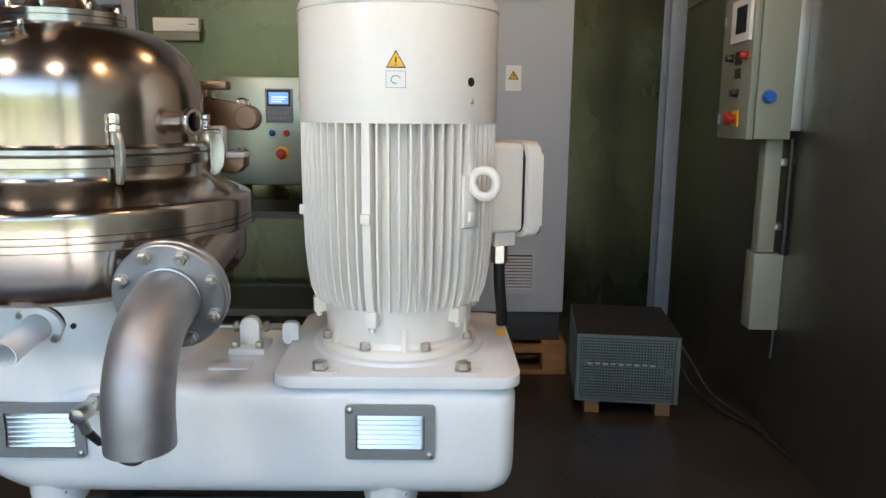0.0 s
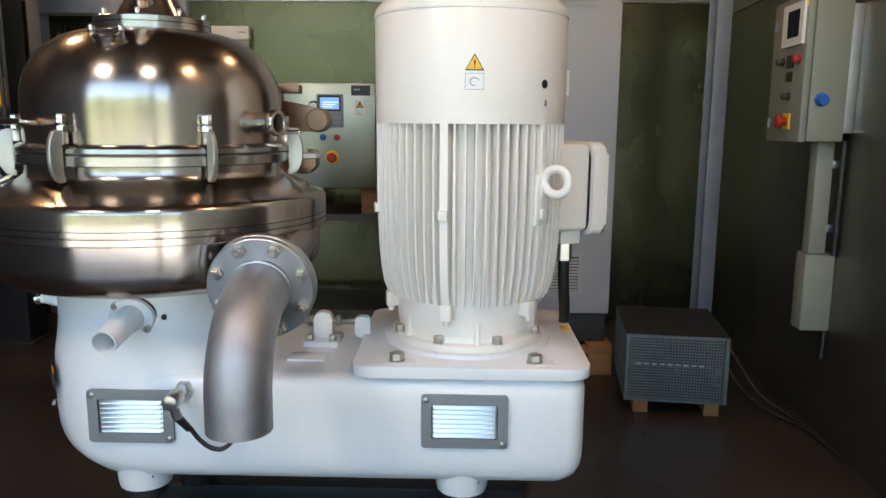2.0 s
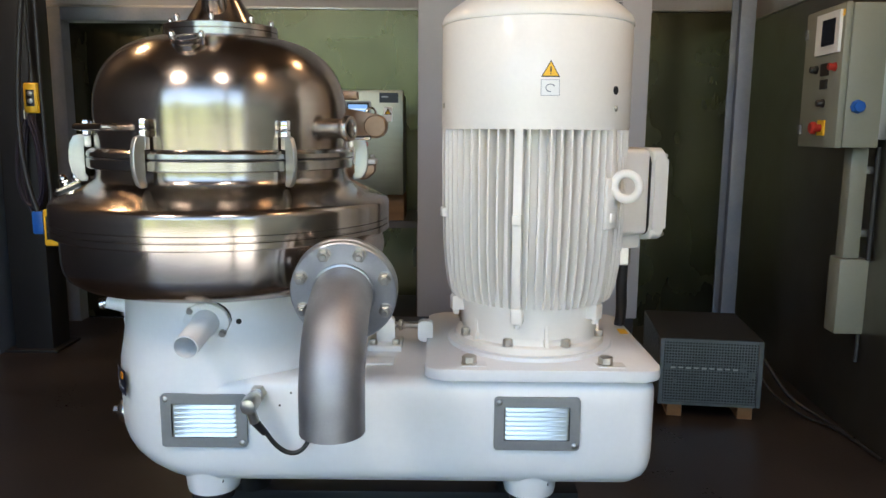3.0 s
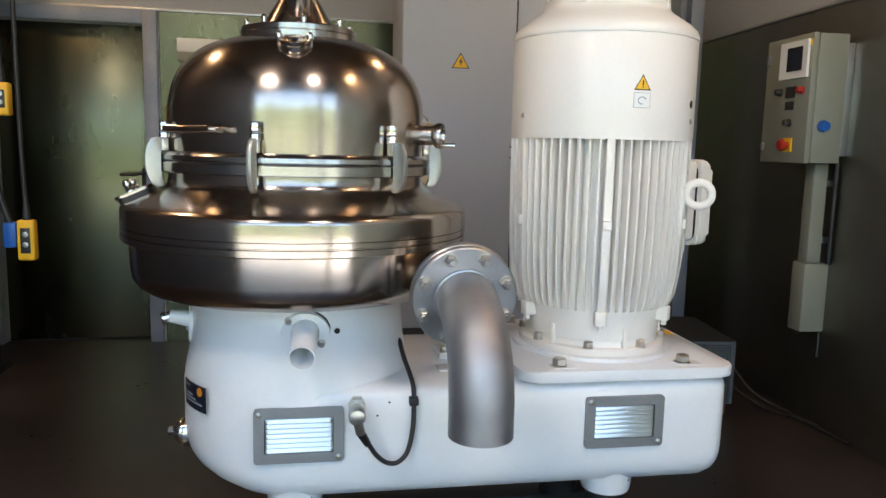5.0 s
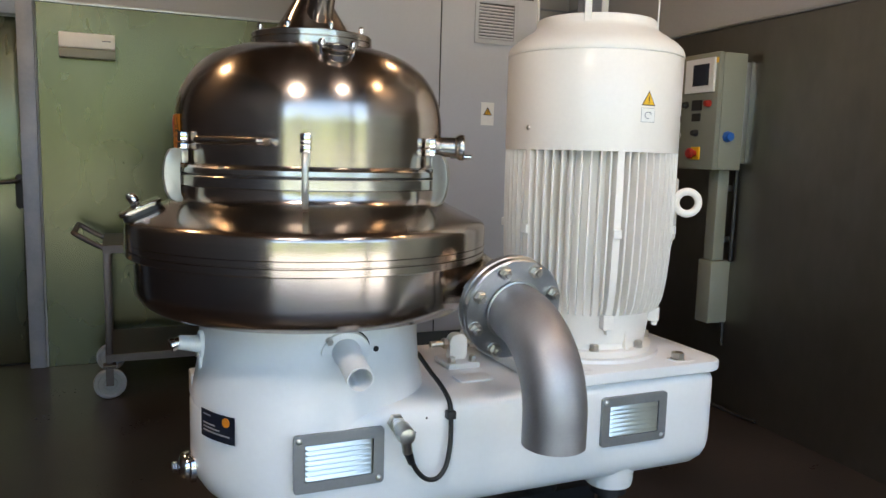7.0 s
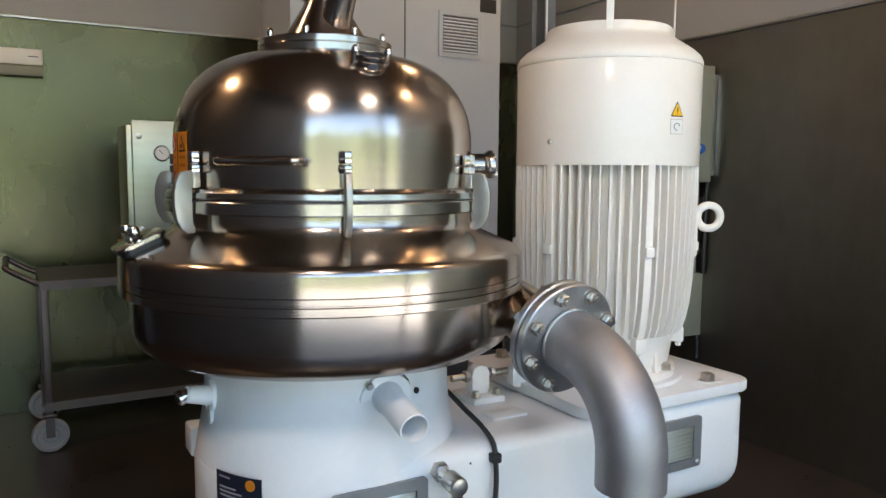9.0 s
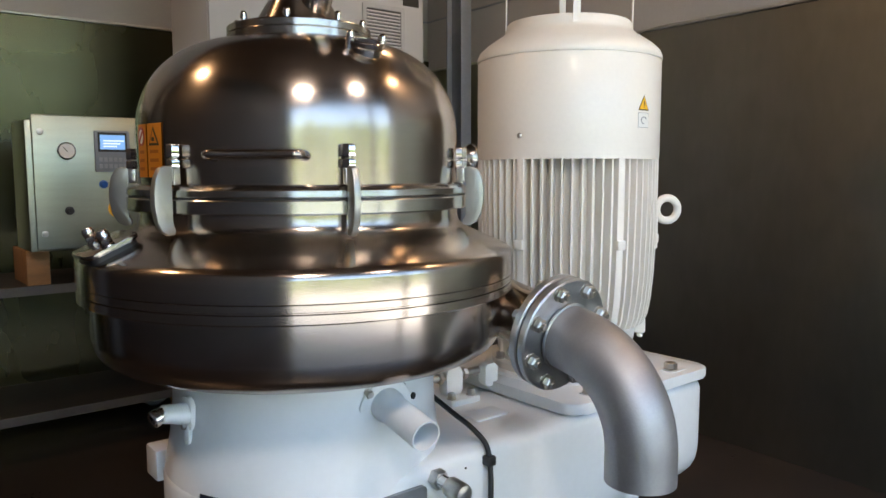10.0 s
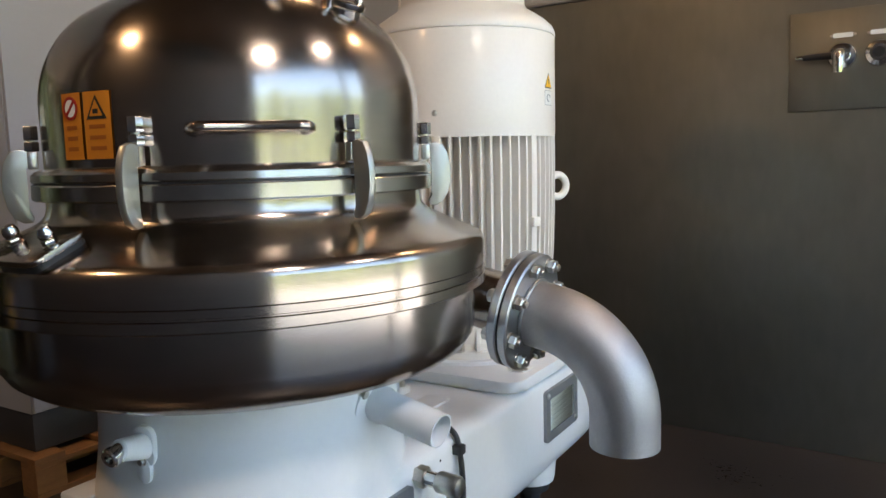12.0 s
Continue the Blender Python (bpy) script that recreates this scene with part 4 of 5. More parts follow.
for d, z, r in ((-45.2, 1.388, 0.011), (-44.4, 1.342, 0.0075), (-167, 1.350, 0.0075)):
    p, q = on_motor(0.2595, d, z), on_motor(1, d, z)
    if r > 0.01:
        part("plug_hole", lathe([(0, 0), (r, 0), (r, 0.0018), (0, 0.0018)], seg=24, m=along(p, q)), M_DARK, fc)
    else:
        part("cover_screw", lathe([(0, 0.005), (r * 0.6, 0.005), (r, 0.002), (r, 0), (0, 0)], seg=20, m=along(p, q)), M_BOLT, fc)
# warning triangle and rotation label
bent_triangle(MX, MY, 0.2612, -88.7, 1.415, 1.456, 0.0235, M_INK, fc, "warning_triangle")
bent_triangle(MX, MY, 0.2618, -88.7, 1.418, 1.4515, 0.0195, M_YELLOW, fc, "warning_triangle")
sticker("triangle_mark", 0.2624, -89.1, -88.3, 1.427, 1.440, M_INK, fc, MX, MY, seg=2)
sticker("triangle_dot", 0.2624, -89.0, -88.4, 1.4215, 1.4245, M_INK, fc, MX, MY, seg=2)
lb = sticker("rotation_label", 0.2612, -93.8, -83.6, 1.370, 1.409, M_TAGINK, fc, MX, MY, label="small white label with a turning arrow")
sticker("label_face", 0.2617, -93.5, -83.9, 1.3712, 1.4078, M_WHITE, lb, MX, MY)
arc = [on(MX, MY, 0.2620, -88.7, 0.011 * math.cos(radians(a)), 1.389 + 0.009 * math.sin(radians(a))) for a in range(20, 300, 20)]
part("turn_arrow", sweep(arc, 0.0012, 6), M_GREYPL, lb)
# lifting eye
ep = on_motor(0.262, -43.5, 1.12)
ed = (on_motor(1, -43.5, 0) - on_motor(0, -43.5, 0)).normalized()
ex = Vector((0.87, -0.49, 0)).normalized()
ec = Vector((0.128, 1.751, 1.144))
eye = part("lifting_eye", sweep([ec + 0.033 * (math.cos(TAU * i / 40) * ex + math.sin(TAU * i / 40) * Vector((0, 0, 1))) for i in range(40)], 0.0115, 16, closed=True), M_MOTOR, mot)
part("eye_shank", rod(ep - ed * 0.02, ec - ex * 0.034 - Vector((0, 0, 0.004)), 0.017, 20, r1=0.014), M_MOTOR, eye)
# terminal box with its cable
TBX = Matrix.Translation((MX, MY, 0)) @ pose(0, 0, 0, 0, 0, 25)
tb2 = part("terminal_box", box(0.21, 0.335, -0.105, 0.10, 0.985, 1.235, 0.016, 3, m=TBX), M_MOTOR, mot, "white cast terminal box")
lid = prism(rounded(-0.118, 0.112, 0.968, 1.238, 0.035), 0.05, m=TBX @ pose(0.337, 0, 0, 90, 0, 90), bev=0.016)
for y, z in ((-0.095, 0.992), (-0.095, 1.214), (0.089, 0.992), (0.089, 1.214)):
    lid = rod(TBX @ Vector((0.335, y, z)), TBX @ Vector((0.378, y, z)), 0.021, 20, bm=lid, bev=0.004)
part("terminal_lid", lid, M_MOTOR, tb2, "rounded cast lid")
part("lid_seam", prism(rounded(-0.103, 0.097, 0.983, 1.223, 0.025), 0.004, m=TBX @ pose(0.3345, 0, 0, 90, 0, 90)), M_BLACK, tb2, "thin dark gasket")
part("gland_spout", prism([(-0.085, 0.988), (-0.015, 0.988), (-0.02, 0.945), (-0.08, 0.945)], 0.07, m=TBX @ pose(0.255, 0, 0, 90, 0, 90), bev=0.006), M_MOTOR, tb2)
for y in (-0.10, 0.095):
    for z in (0.985, 1.215):
        part("lid_screw", hexbolt(None, TBX @ Vector((0.383, y, z)), TBX.to_3x3() @ Vector((1, 0, 0)), 0.014, 0.008), M_BOLT, tb2)
g0 = TBX @ Vector((0.29, -0.05, 0.946))
part("gland", rod(g0, g0 - Vector((0, 0, 0.055)), 0.024, 6, bev=0.003), M_BOLT, tb2, "grey cable gland")
pc = [g0 + Vector(v) for v in ((0, 0, -0.045), (0.004, 0.015, -0.12), (0.018, 0.07, -0.24), (0.025, 0.20, -0.36), (0.0, 0.31, -0.50), (-0.05, 0.36, -0.75), (-0.05, 0.44, -0.912), (-0.05, 0.80, -0.915), (-0.10, 1.2, -0.915))]
part("power_cable", sweep(curve(pc, 8), 0.0165, 14), M_BLACK, tb2, "thick black power cable")

# ---- things round the room ----
def flat(name, x0, x1, z0, z1, y, mat, parent, t=0.0015, label="", r=0.001):
    """A thin plate on a face that looks towards -y."""
    m = Matrix.Translation((0, y, 0)) @ pose(0, 0, 0, 90, 0, 0)
    return part(name, prism(rounded(x0, x1, z0, z1, r), t, m=m), mat, parent, label)


def flat_triangle(x, z0, z1, half, y, parent):
    for k, (g, mt) in enumerate(((0.0, M_INK), (0.0045, M_YELLOW))):
        m = Matrix.Translation((0, y - 0.0008 * k, 0)) @ pose(0, 0, 0, 90, 0, 0)
        part("warning_triangle", prism([(x - half + g * 1.6, z0 + g * 0.9), (x + half - g * 1.6, z0 + g * 0.9), (x, z1 - g * 1.9)], 0.001, m=m), mt, parent)
    m = Matrix.Translation((0, y - 0.0018, 0)) @ pose(0, 0, 0, 90, 0, 0)
    h = z1 - z0
    part("flash_mark", prism([(x + half * 0.10, z0 + h * 0.72), (x - half * 0.22, z0 + h * 0.36), (x, z0 + h * 0.40), (x - half * 0.08, z0 + h * 0.14), (x + half * 0.24, z0 + h * 0.48), (x + half * 0.02, z0 + h * 0.45)], 0.001, m=m), M_INK, parent)


def knob(p, n, r, h, mat, parent, name="button", seg=24):
    m = along(p, Vector(p) + Vector(n))
    return part(name, lathe([(0, 0), (r * 1.25, 0), (r * 1.25, h * 0.25), (r, h * 0.3), (r, h * 0.9), (r * 0.85, h), (0, h)], seg=seg, m=m), mat, parent)


# door
dr = thing("door_1", "closed stainless sheet door with a black lever handle", "door", ((D0 + D1) / 2, YB, 0), kind="structure")
leaf = part("leaf", box(D0 + 0.045, D1 - 0.045, YB + 0.075, YB + 0.12, 0.012, DZ - 0.045, 0.003), M_DOOR, dr)
fr = box(D0 - 0.04, D0 + 0.042, YB - 0.022, YB + 0.14, 0, DZ + 0.04, 0.004)
fr = box(D1 - 0.042, D1 + 0.04, YB - 0.022, YB + 0.14, 0, DZ + 0.04, 0.004, bm=fr)
fr = box(D0 + 0.042, D1 - 0.042, YB - 0.022, YB + 0.14, DZ - 0.042, DZ + 0.04, 0.004, bm=fr)
part("door_frame", fr, M_COLUMN, dr, "blue-grey steel door frame")
hx = D1 - 0.066
part("handle_plate", prism(rounded(hx - 0.02, hx + 0.02, 0.90, 1.09, 0.02), 0.012, m=Matrix.Translation((0, YB + 0.075, 0)) @ pose(0, 0, 0, 90, 0, 0), bev=0.003), M_BLACK, leaf)
part("door_handle", sweep(curve([(hx, YB + 0.07, 1.055), (hx, YB + 0.025, 1.055), (hx - 0.02, YB + 0.015, 1.053), (hx - 0.07, YB + 0.015, 1.047), (hx - 0.135, YB + 0.018, 1.045)], 5), 0.011, 12), M_BLACK, leaf, "black lever handle")
part("lower_gap", box(D0 + 0.045, D1 - 0.045, YB + 0.085, YB + 0.13, 0.0005, 0.011), M_DARK, dr)

# corner column and the dark one by the door
cc = thing("steel_column", "blue-grey painted steel column in the room corner", "column", (1.275, 4.046, 0), kind="structure")
c0, c1 = 1.235, 1.315
f = box(c0, c1, 3.975, 3.987, 0, ZT, 0.002)
f = box(c0, c1, 4.106, 4.118, 0, ZT, 0.002, bm=f)
part("shaft", box(1.269, 1.281, 3.987, 4.106, 0, ZT, bm=f), M_COLUMN, cc)
part("base_plate", box(1.20, 1.35, 3.94, 4.15, 0, 0.015, 0.002), M_COLUMN, cc)
dc = thing("dark_column", "dark painted steel column beside the door", "column", (-2.70, 4.08, 0), kind="structure")
part("shaft", box(-2.82, -2.60, 3.98, 4.18, 0, ZT, 0.01), M_DARKCOL, dc)
part("base_plate", box(-2.86, -2.56, 3.94, 4.22, 0, 0.015, 0.002), M_DARKCOL, dc)
coil = thing("cable_coil", "dark navy cable coil hanging on the dark column", "cable", (-2.62, 3.97, 0.78))
random.seed(12)
for k in range(6):
    w_, dx, lo = random.uniform(0.05, 0.085), random.uniform(-0.012, 0.012), random.uniform(0.79, 0.86)
    loop = [(-2.62 + dx + w_ * math.sin(a) * (0.35 + 0.65 * (0.5 - 0.5 * math.cos(a)) ** 0.6), 3.962 - 0.008 * k, lo + (1.34 - lo) * (0.5 + 0.5 * math.cos(a))) for a in [TAU * i / 36 for i in range(36)]]
    part("cable_loop", sweep(loop, 0.0085, 8, closed=True), M_NAVY, coil)
part("hook", sweep(curve([(-2.62, 3.985, 1.36), (-2.62, 3.93, 1.355), (-2.62, 3.905, 1.325), (-2.62, 3.905, 1.37)], 5), 0.006, 10), M_BOLT, coil)
lc = thing("storage_locker", "grey-blue metal locker with a shelf beside the dark column", "locker", (-3.1, 4.1, 0))
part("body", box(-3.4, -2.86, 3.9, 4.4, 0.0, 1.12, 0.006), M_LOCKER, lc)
part("top_shelf", box(-3.42, -2.84, 3.86, 4.42, 1.12, 1.16, 0.004), M_CART, lc)
ub = thing("wall_cabinet", "grey-blue cabinet standing on the locker", "cabinet", (-3.1, 4.2, 1.16))
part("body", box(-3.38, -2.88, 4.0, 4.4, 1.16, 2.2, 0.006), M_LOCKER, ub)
flat("label_card", -2.955, -2.905, 1.50, 1.61, 3.9995, M_WHITE, ub)

# emergency light on the back wall
el = thing("emergency_light", "slim white emergency light fixed to the wall", "light", (-1.57, YB - 0.04, 1.73))
part("housing", box(-1.714, -1.434, YB - 0.075, YB - 0.012, 1.785, 1.866, 0.008), M_WHITE, el)
part("diffuser", box(-1.714, -1.434, YB - 0.073, YB - 0.012, 1.732, 1.784, 0.006), M_WBOX, el, "clear grey diffuser")
flat("print_bar", -1.50, -1.455, 1.825, 1.831, YB - 0.0752, M_GREYPL, el)

# tall electrical cabinet on its pallet
CY = 3.605
ec_ = thing("electrical_cabinet", "tall grey two-door electrical cabinet standing on a wooden pallet", "cabinet", (0.08, 3.8, 0.16))
part("carcass", box(-0.485, 0.660, CY + 0.022, 4.05, 0.315, 2.32, 0.004), M_CABINET, ec_)
part("plinth", box(-0.475, 0.650, CY + 0.035, 4.04, 0.162, 0.314, 0.004), M_PLINTH, ec_, "dark grey plinth")
SE = 0.098
for x0, x1 in ((-0.483, SE - 0.003), (SE + 0.003, 0.658)):
    d = part("cabinet_door", box(x0, x1, CY, CY + 0.02, 0.322, 2.31, 0.004), M_CABINET, ec_)
    if x0 > 0:
        for vx0, vx1, vz0, vz1 in ((0.285, 0.535, 1.848, 2.075), (0.285, 0.515, 0.415, 0.640)):
            v = part("vent_frame", frame_prism(vx0, vx1, vz0, vz1, 0.006, 0.022, 0.008, m=Matrix.Translation((0, CY, 0)) @ pose(0, 0, 0, 90, 0, 0)), M_CABINET, d)
            part("vent_back", box(vx0 + 0.02, vx1 - 0.02, CY - 0.0015, CY + 0.0005, vz0 + 0.02, vz1 - 0.02), M_PLINTH, v)
            n = 11
            for i in range(n):
                z = vz0 + 0.027 + (vz1 - vz0 - 0.05) * i / n
                part("vent_slat", box(vx0 + 0.024, vx1 - 0.024, -0.0075, 0.0, -0.005, 0.006, 0.001, 1, m=Matrix.Translation((0, CY - 0.001, z)) @ pose(0, 0, 0, -28, 0, 0)), M_CABINET, v)
        flat_triangle(0.376, 1.478, 1.520, 0.026, CY - 0.0022, d)
        flat("warning_card", 0.338, 0.414, 1.425, 1.545, CY, M_WHITE, d)
        flat("cable_slot", 0.53, 0.63, 2.09, 2.16, CY, M_INK, d)
    else:
        flat_triangle(-0.189, 1.652, 1.730, 0.046, CY - 0.0005, d)
    part("edge_gap", box(SE - 0.003, SE + 0.003, CY + 0.004, CY + 0.0225, 0.322, 2.31), M_DARK, d) if x0 < 0 else None
for z in (1.24,):
    lk = part("lock_plate", prism(rounded(SE - 0.022, SE - 0.004, z - 0.05, z + 0.05, 0.004), 0.006, m=Matrix.Translation((0, CY, 0)) @ pose(0, 0, 0, 90, 0, 0)), M_CABINET, ec_)
    for dz in (-0.028, 0.028):
        part("lock_insert", lathe([(0, 0), (0.006, 0), (0.006, 0.002), (0, 0.002)], seg=16, m=along((SE - 0.013, CY - 0.006, z + dz), (SE - 0.013, CY - 1, z + dz))), M_INK, lk)


def pallet(x0, x1, y0, y1, label, top=0.16):
    t = thing("wooden_pallet", label, "pallet", ((x0 + x1) / 2, (y0 + y1) / 2, 0))
    n = 3
    for i in range(n):
        y = y0 + (y1 - y0 - 0.1) * i / (n - 1)
        part("runner", box(x0, x1, y, y + 0.1, 0.0, 0.022, 0.002, 1), M_WOOD, t)
        for j in range(3):
            x = x0 + (x1 - x0 - 0.12) * j / 2
            part("block", box(x, x + 0.12, y, y + 0.1, 0.022, 0.115, 0.003, 1), M_WOOD, t)
    for j in range(5):
        x = x0 + (x1 - x0 - 0.12) * j / 4
        part("deck_board", box(x, x + 0.12, y0, y1, 0.137, top, 0.002, 1), M_WOOD, t)
    for i in range(n):
        y = y0 + (y1 - y0 - 0.1) * i / (n - 1)
        part("stringer", box(x0, x1, y, y + 0.1, 0.115, 0.137, 0.002, 1), M_WOOD, t)
    return t


pallet(-0.52, 0.68, 3.57, 4.17, "raw wooden pallet under the grey cabinet")

# service cart with the control box on it
CX0, CX1, CYF, CYB = -1.515, -0.47, 3.985, 4.54
cart = thing("service_cart", "stainless two-shelf service cart on castors", "cart", (-1.0, 4.15, 0))
for z, nm in ((0.776, "top_shelf"), (0.225, "lower_shelf")):
    part(nm, box(CX0, CX1, CYF, CYB, z - 0.005, z, 0.001, 1), M_CART, cart)
    part("front_rim", box(CX0, CX1, CYF, CYF + 0.004, z - 0.04, z - 0.005), M_CART, cart)
    part("back_rim", box(CX0, CX1, CYB - 0.004, CYB, z - 0.04, z - 0.005), M_CART, cart)
    part("side_rim", box(CX0, CX0 + 0.004, CYF + 0.004, CYB - 0.004, z - 0.04, z - 0.005), M_CART, cart)
    part("side_rim", box(CX1 - 0.004, CX1, CYF + 0.004, CYB - 0.004, z - 0.04, z - 0.005), M_CART, cart)
for x in (CX0 + 0.018, CX1 - 0.018):
    for y in (CYF + 0.018, CYB - 0.018):
        part("post", box(x - 0.016, x + 0.016, y - 0.016, y + 0.016, 0.17, 0.772, 0.004), M_CART, cart)
        wz = 0.078
        wh = part("castor_wheel", lathe([(0, -0.016), (0.03, -0.016), (0.034, -0.012), (0.055, -0.012), (0.06, -0.016), (0.074, -0.015), (0.078, -0.008), (0.078, 0.008), (0.074, 0.015), (0.06, 0.016), (0.055, 0.012), (0.034, 0.012), (0.03, 0.016), (0, 0.016)],
                                      seg=36, m=Matrix.Translation((x, y - 0.02, wz)) @ pose(0, 0, 0, 90, 0, 8)), M_GREYPL, cart, "grey rubber castor wheel")
        part("fork", box(x - 0.03, x + 0.03, y - 0.03, y + 0.03, 0.158, 0.172, 0.003), M_CART, cart)
        part("fork_arm", box(x - 0.018, x + 0.018, y - 0.043, y - 0.039, 0.07, 0.16, 0.001, 1), M_CART, cart)
hb = [(CX0 + 0.01, CYF + 0.05, 0.755)] + [(CX0 + dx, CYF + dy, 0.80 + dz) for dx, dy, dz in ((-0.05, 0.05, -0.015), (-0.12, 0.05, 0.03), (-0.125, 0.12, 0.033))]
hb += [(x, CYF + CYB - y, z) for x, y, z in hb[::-1]]
part("push_handle", sweep(curve(hb, 5), 0.013, 14), M_CART, cart)
BY = 3.90
blk = thing("support_block", "raw wood block under the control box", "block", (-0.61, 4.0, 0.777))
part("block", box(-0.665, -0.575, 3.99, 4.28, 0.777, 0.925, 0.003), M_WOOD, blk)
blk2 = copy_thing(blk, Matrix.Translation((-1.10, 4.0, 0.777)))
cbx = thing("control_box", "stainless control box with a lit touch panel", "control box", (-0.85, 4.05, 0.925))
part("body", box(-1.148, -0.575, BY + 0.022, 4.20, 0.926, 1.470, 0.006), M_BOX, cbx)
cd = part("box_door", box(-1.125, -0.573, BY, BY + 0.02, 0.932, 1.492, 0.006), M_BOX, cbx)
hm_ = part("touch_panel", prism(rounded(-0.888, -0.746, 1.256, 1.432, 0.006), 0.012, m=Matrix.Translation((0, BY, 0)) @ pose(0, 0, 0, 90, 0, 0), bev=0.003), M_GREYPL, cd, "grey operator panel")
flat("screen_rim", -0.876, -0.758, 1.342, 1.424, BY - 0.012, M_INK, hm_)
flat("screen", -0.868, -0.766, 1.352, 1.414, BY - 0.0135, M_SCREEN, hm_, label="lit blue screen")
for i, zz in enumerate((1.362, 1.374, 1.386)):
    flat("screen_bar", -0.855, -0.80 + 0.015 * i, zz, zz + 0.006, BY - 0.0152, M_SCREENBAR, hm_, t=0.0006)
for i in range(6):
    for j in range(2):
        flat("key", -0.874 + i * 0.020, -0.860 + i * 0.020, 1.272 + j * 0.028, 1.290 + j * 0.028, BY - 0.012, M_TAGINK, hm_)
gz = part("pressure_gauge", lathe([(0, 0), (0.034, 0), (0.036, 0.004), (0.036, 0.016), (0.032, 0.018), (0.030, 0.014), (0, 0.014)], seg=36, m=along((-1.0, BY, 1.344), (-1.0, BY - 1, 1.344))), M_CHROME, cd, "small chrome pressure gauge")
part("dial", lathe([(0, 0.0145), (0.0295, 0.0145), (0.0295, 0.0155), (0, 0.0155)], seg=32, m=along((-1.0, BY, 1.344), (-1.0, BY - 1, 1.344))), M_WHITE, gz)
part("needle", box(-0.0012, 0.0012, -0.006, 0.022, 0.0155, 0.0165, m=along((-1.0, BY, 1.344), (-1.0, BY - 1, 1.344)) @ pose(0, 0, 0, 0, 0, 40)), M_INK, gz)
knob((-0.858, BY, 1.203), (0, -1, 0), 0.014, 0.02, M_BLUE, cd, "blue_button")
knob((-0.781, BY, 1.202), (0, -1, 0), 0.014, 0.02, M_RED, cd, "red_button")
knob((-0.998, BY, 1.094), (0, -1, 0), 0.014, 0.03, M_BLACK, cd, "black_knob")
es = knob((-0.807, BY, 1.096), (0, -1, 0), 0.030, 0.012, M_YELLOW, cd, "stop_base")
part("stop_button", lathe([(0, 0), (0.016, 0), (0.016, 0.02), (0.026, 0.024), (0.026, 0.034), (0.02, 0.04), (0, 0.042)], seg=28, m=along((-0.807, BY - 0.01, 1.096), (-0.807, BY - 1, 1.096))), M_RED, es)
flat("maker_plate", -0.702, -0.600, 1.425, 1.478, BY, M_BLUETAG, cd, label="dark blank maker plate")
flat("plate_bar", -0.69, -0.655, 1.452, 1.460, BY - 0.0016, M_TAGINK, cd)
flat("warning_card", -0.680, -0.632, 1.325, 1.402, BY, M_WHITE, cd)
flat_triangle(-0.656, 1.362, 1.396, 0.020, BY - 0.002, cd)
for z in (1.42, 1.0):
    knob((-1.095, BY, z), (0, -1, 0), 0.011, 0.008, M_BOLT, cd, "box_lock")

# heater box on wooden feet
HX0, HX1, HY0, HY1, HZ0, HZ1 = 0.664, 1.114, 3.047, 3.577, 0.058, 0.366
he = thing("heater_box", "grey perforated metal heater box on wooden feet", "heater", (0.889, 3.312, 0))
for x in (0.71, 1.02):
    part("wooden_foot", box(x, x + 0.065, HY0 + 0.01, HY1 - 0.02, 0.0, HZ0, 0.003), M_WOOD, he)
part("inner_core", box(HX0 + 0.012, HX1 - 0.012, HY0 + 0.012, HY1 - 0.012, HZ0 + 0.004, HZ1 - 0.012), M_HEATIN, he)
fr = None
t = 0.022
for x in (HX0, HX1 - t):
    for y in (HY0, HY1 - t):
        fr = box(x, x + t, y, y + t, HZ0, HZ1, 0.003, 1, bm=fr)
for z in (HZ0, HZ1 - 0.012):
    for y in (HY0, HY1 - t):
        fr = box(HX0 + t, HX1 - t, y + 0.001, y + t - 0.001, z, z + 0.012, bm=fr)
    for x in (HX0, HX1 - t):
        fr = box(x + 0.001, x + t - 0.001, HY0 + t, HY1 - t, z, z + 0.012, bm=fr)
part("edge_frame", fr, M_HEAT, he)
part("top_sheet", box(HX0 + 0.002, HX1 - 0.002, HY0 + 0.002, HY1 - 0.002, HZ1, HZ1 + 0.003), M_HEATIN, he)
for face in range(2):
    grid = None
    if face == 0:
        for i in range(22):
            z = HZ0 + 0.016 + i * 0.0132
            grid = box(HX0 + t, HX1 - t, HY0 + 0.004, HY0 + 0.008, z, z + 0.005, bm=grid)
        for i in range(32):
            x = HX0 + t + 0.004 + i * 0.0126
            grid = box(x, x + 0.004, HY0 + 0.003, HY0 + 0.0065, HZ0 + 0.012, HZ1 - 0.012, bm=grid)
    else:
        for i in range(22):
            z = HZ0 + 0.016 + i * 0.0132
            grid = box(HX0 + 0.004, HX0 + 0.008, HY0 + t, HY1 - t, z, z + 0.005, bm=grid)
        for i in range(38):
            y = HY0 + t + 0.004 + i * 0.0126
            grid = box(HX0 + 0.003, HX0 + 0.0065, y, y + 0.004, HZ0 + 0.012, HZ1 - 0.012, bm=grid)
    part("grille", grid, M_HEAT, he)
for i in range(9):
    x = HX0 + 0.05 + i * 0.034
    part("label_dash", box(x, x + 0.022, HY0 - 0.0005, HY0 + 0.003, 0.228 + 0.002 * (i % 2), 0.238, 0.001, 1), M_FLANGE, he)
random.seed(9)
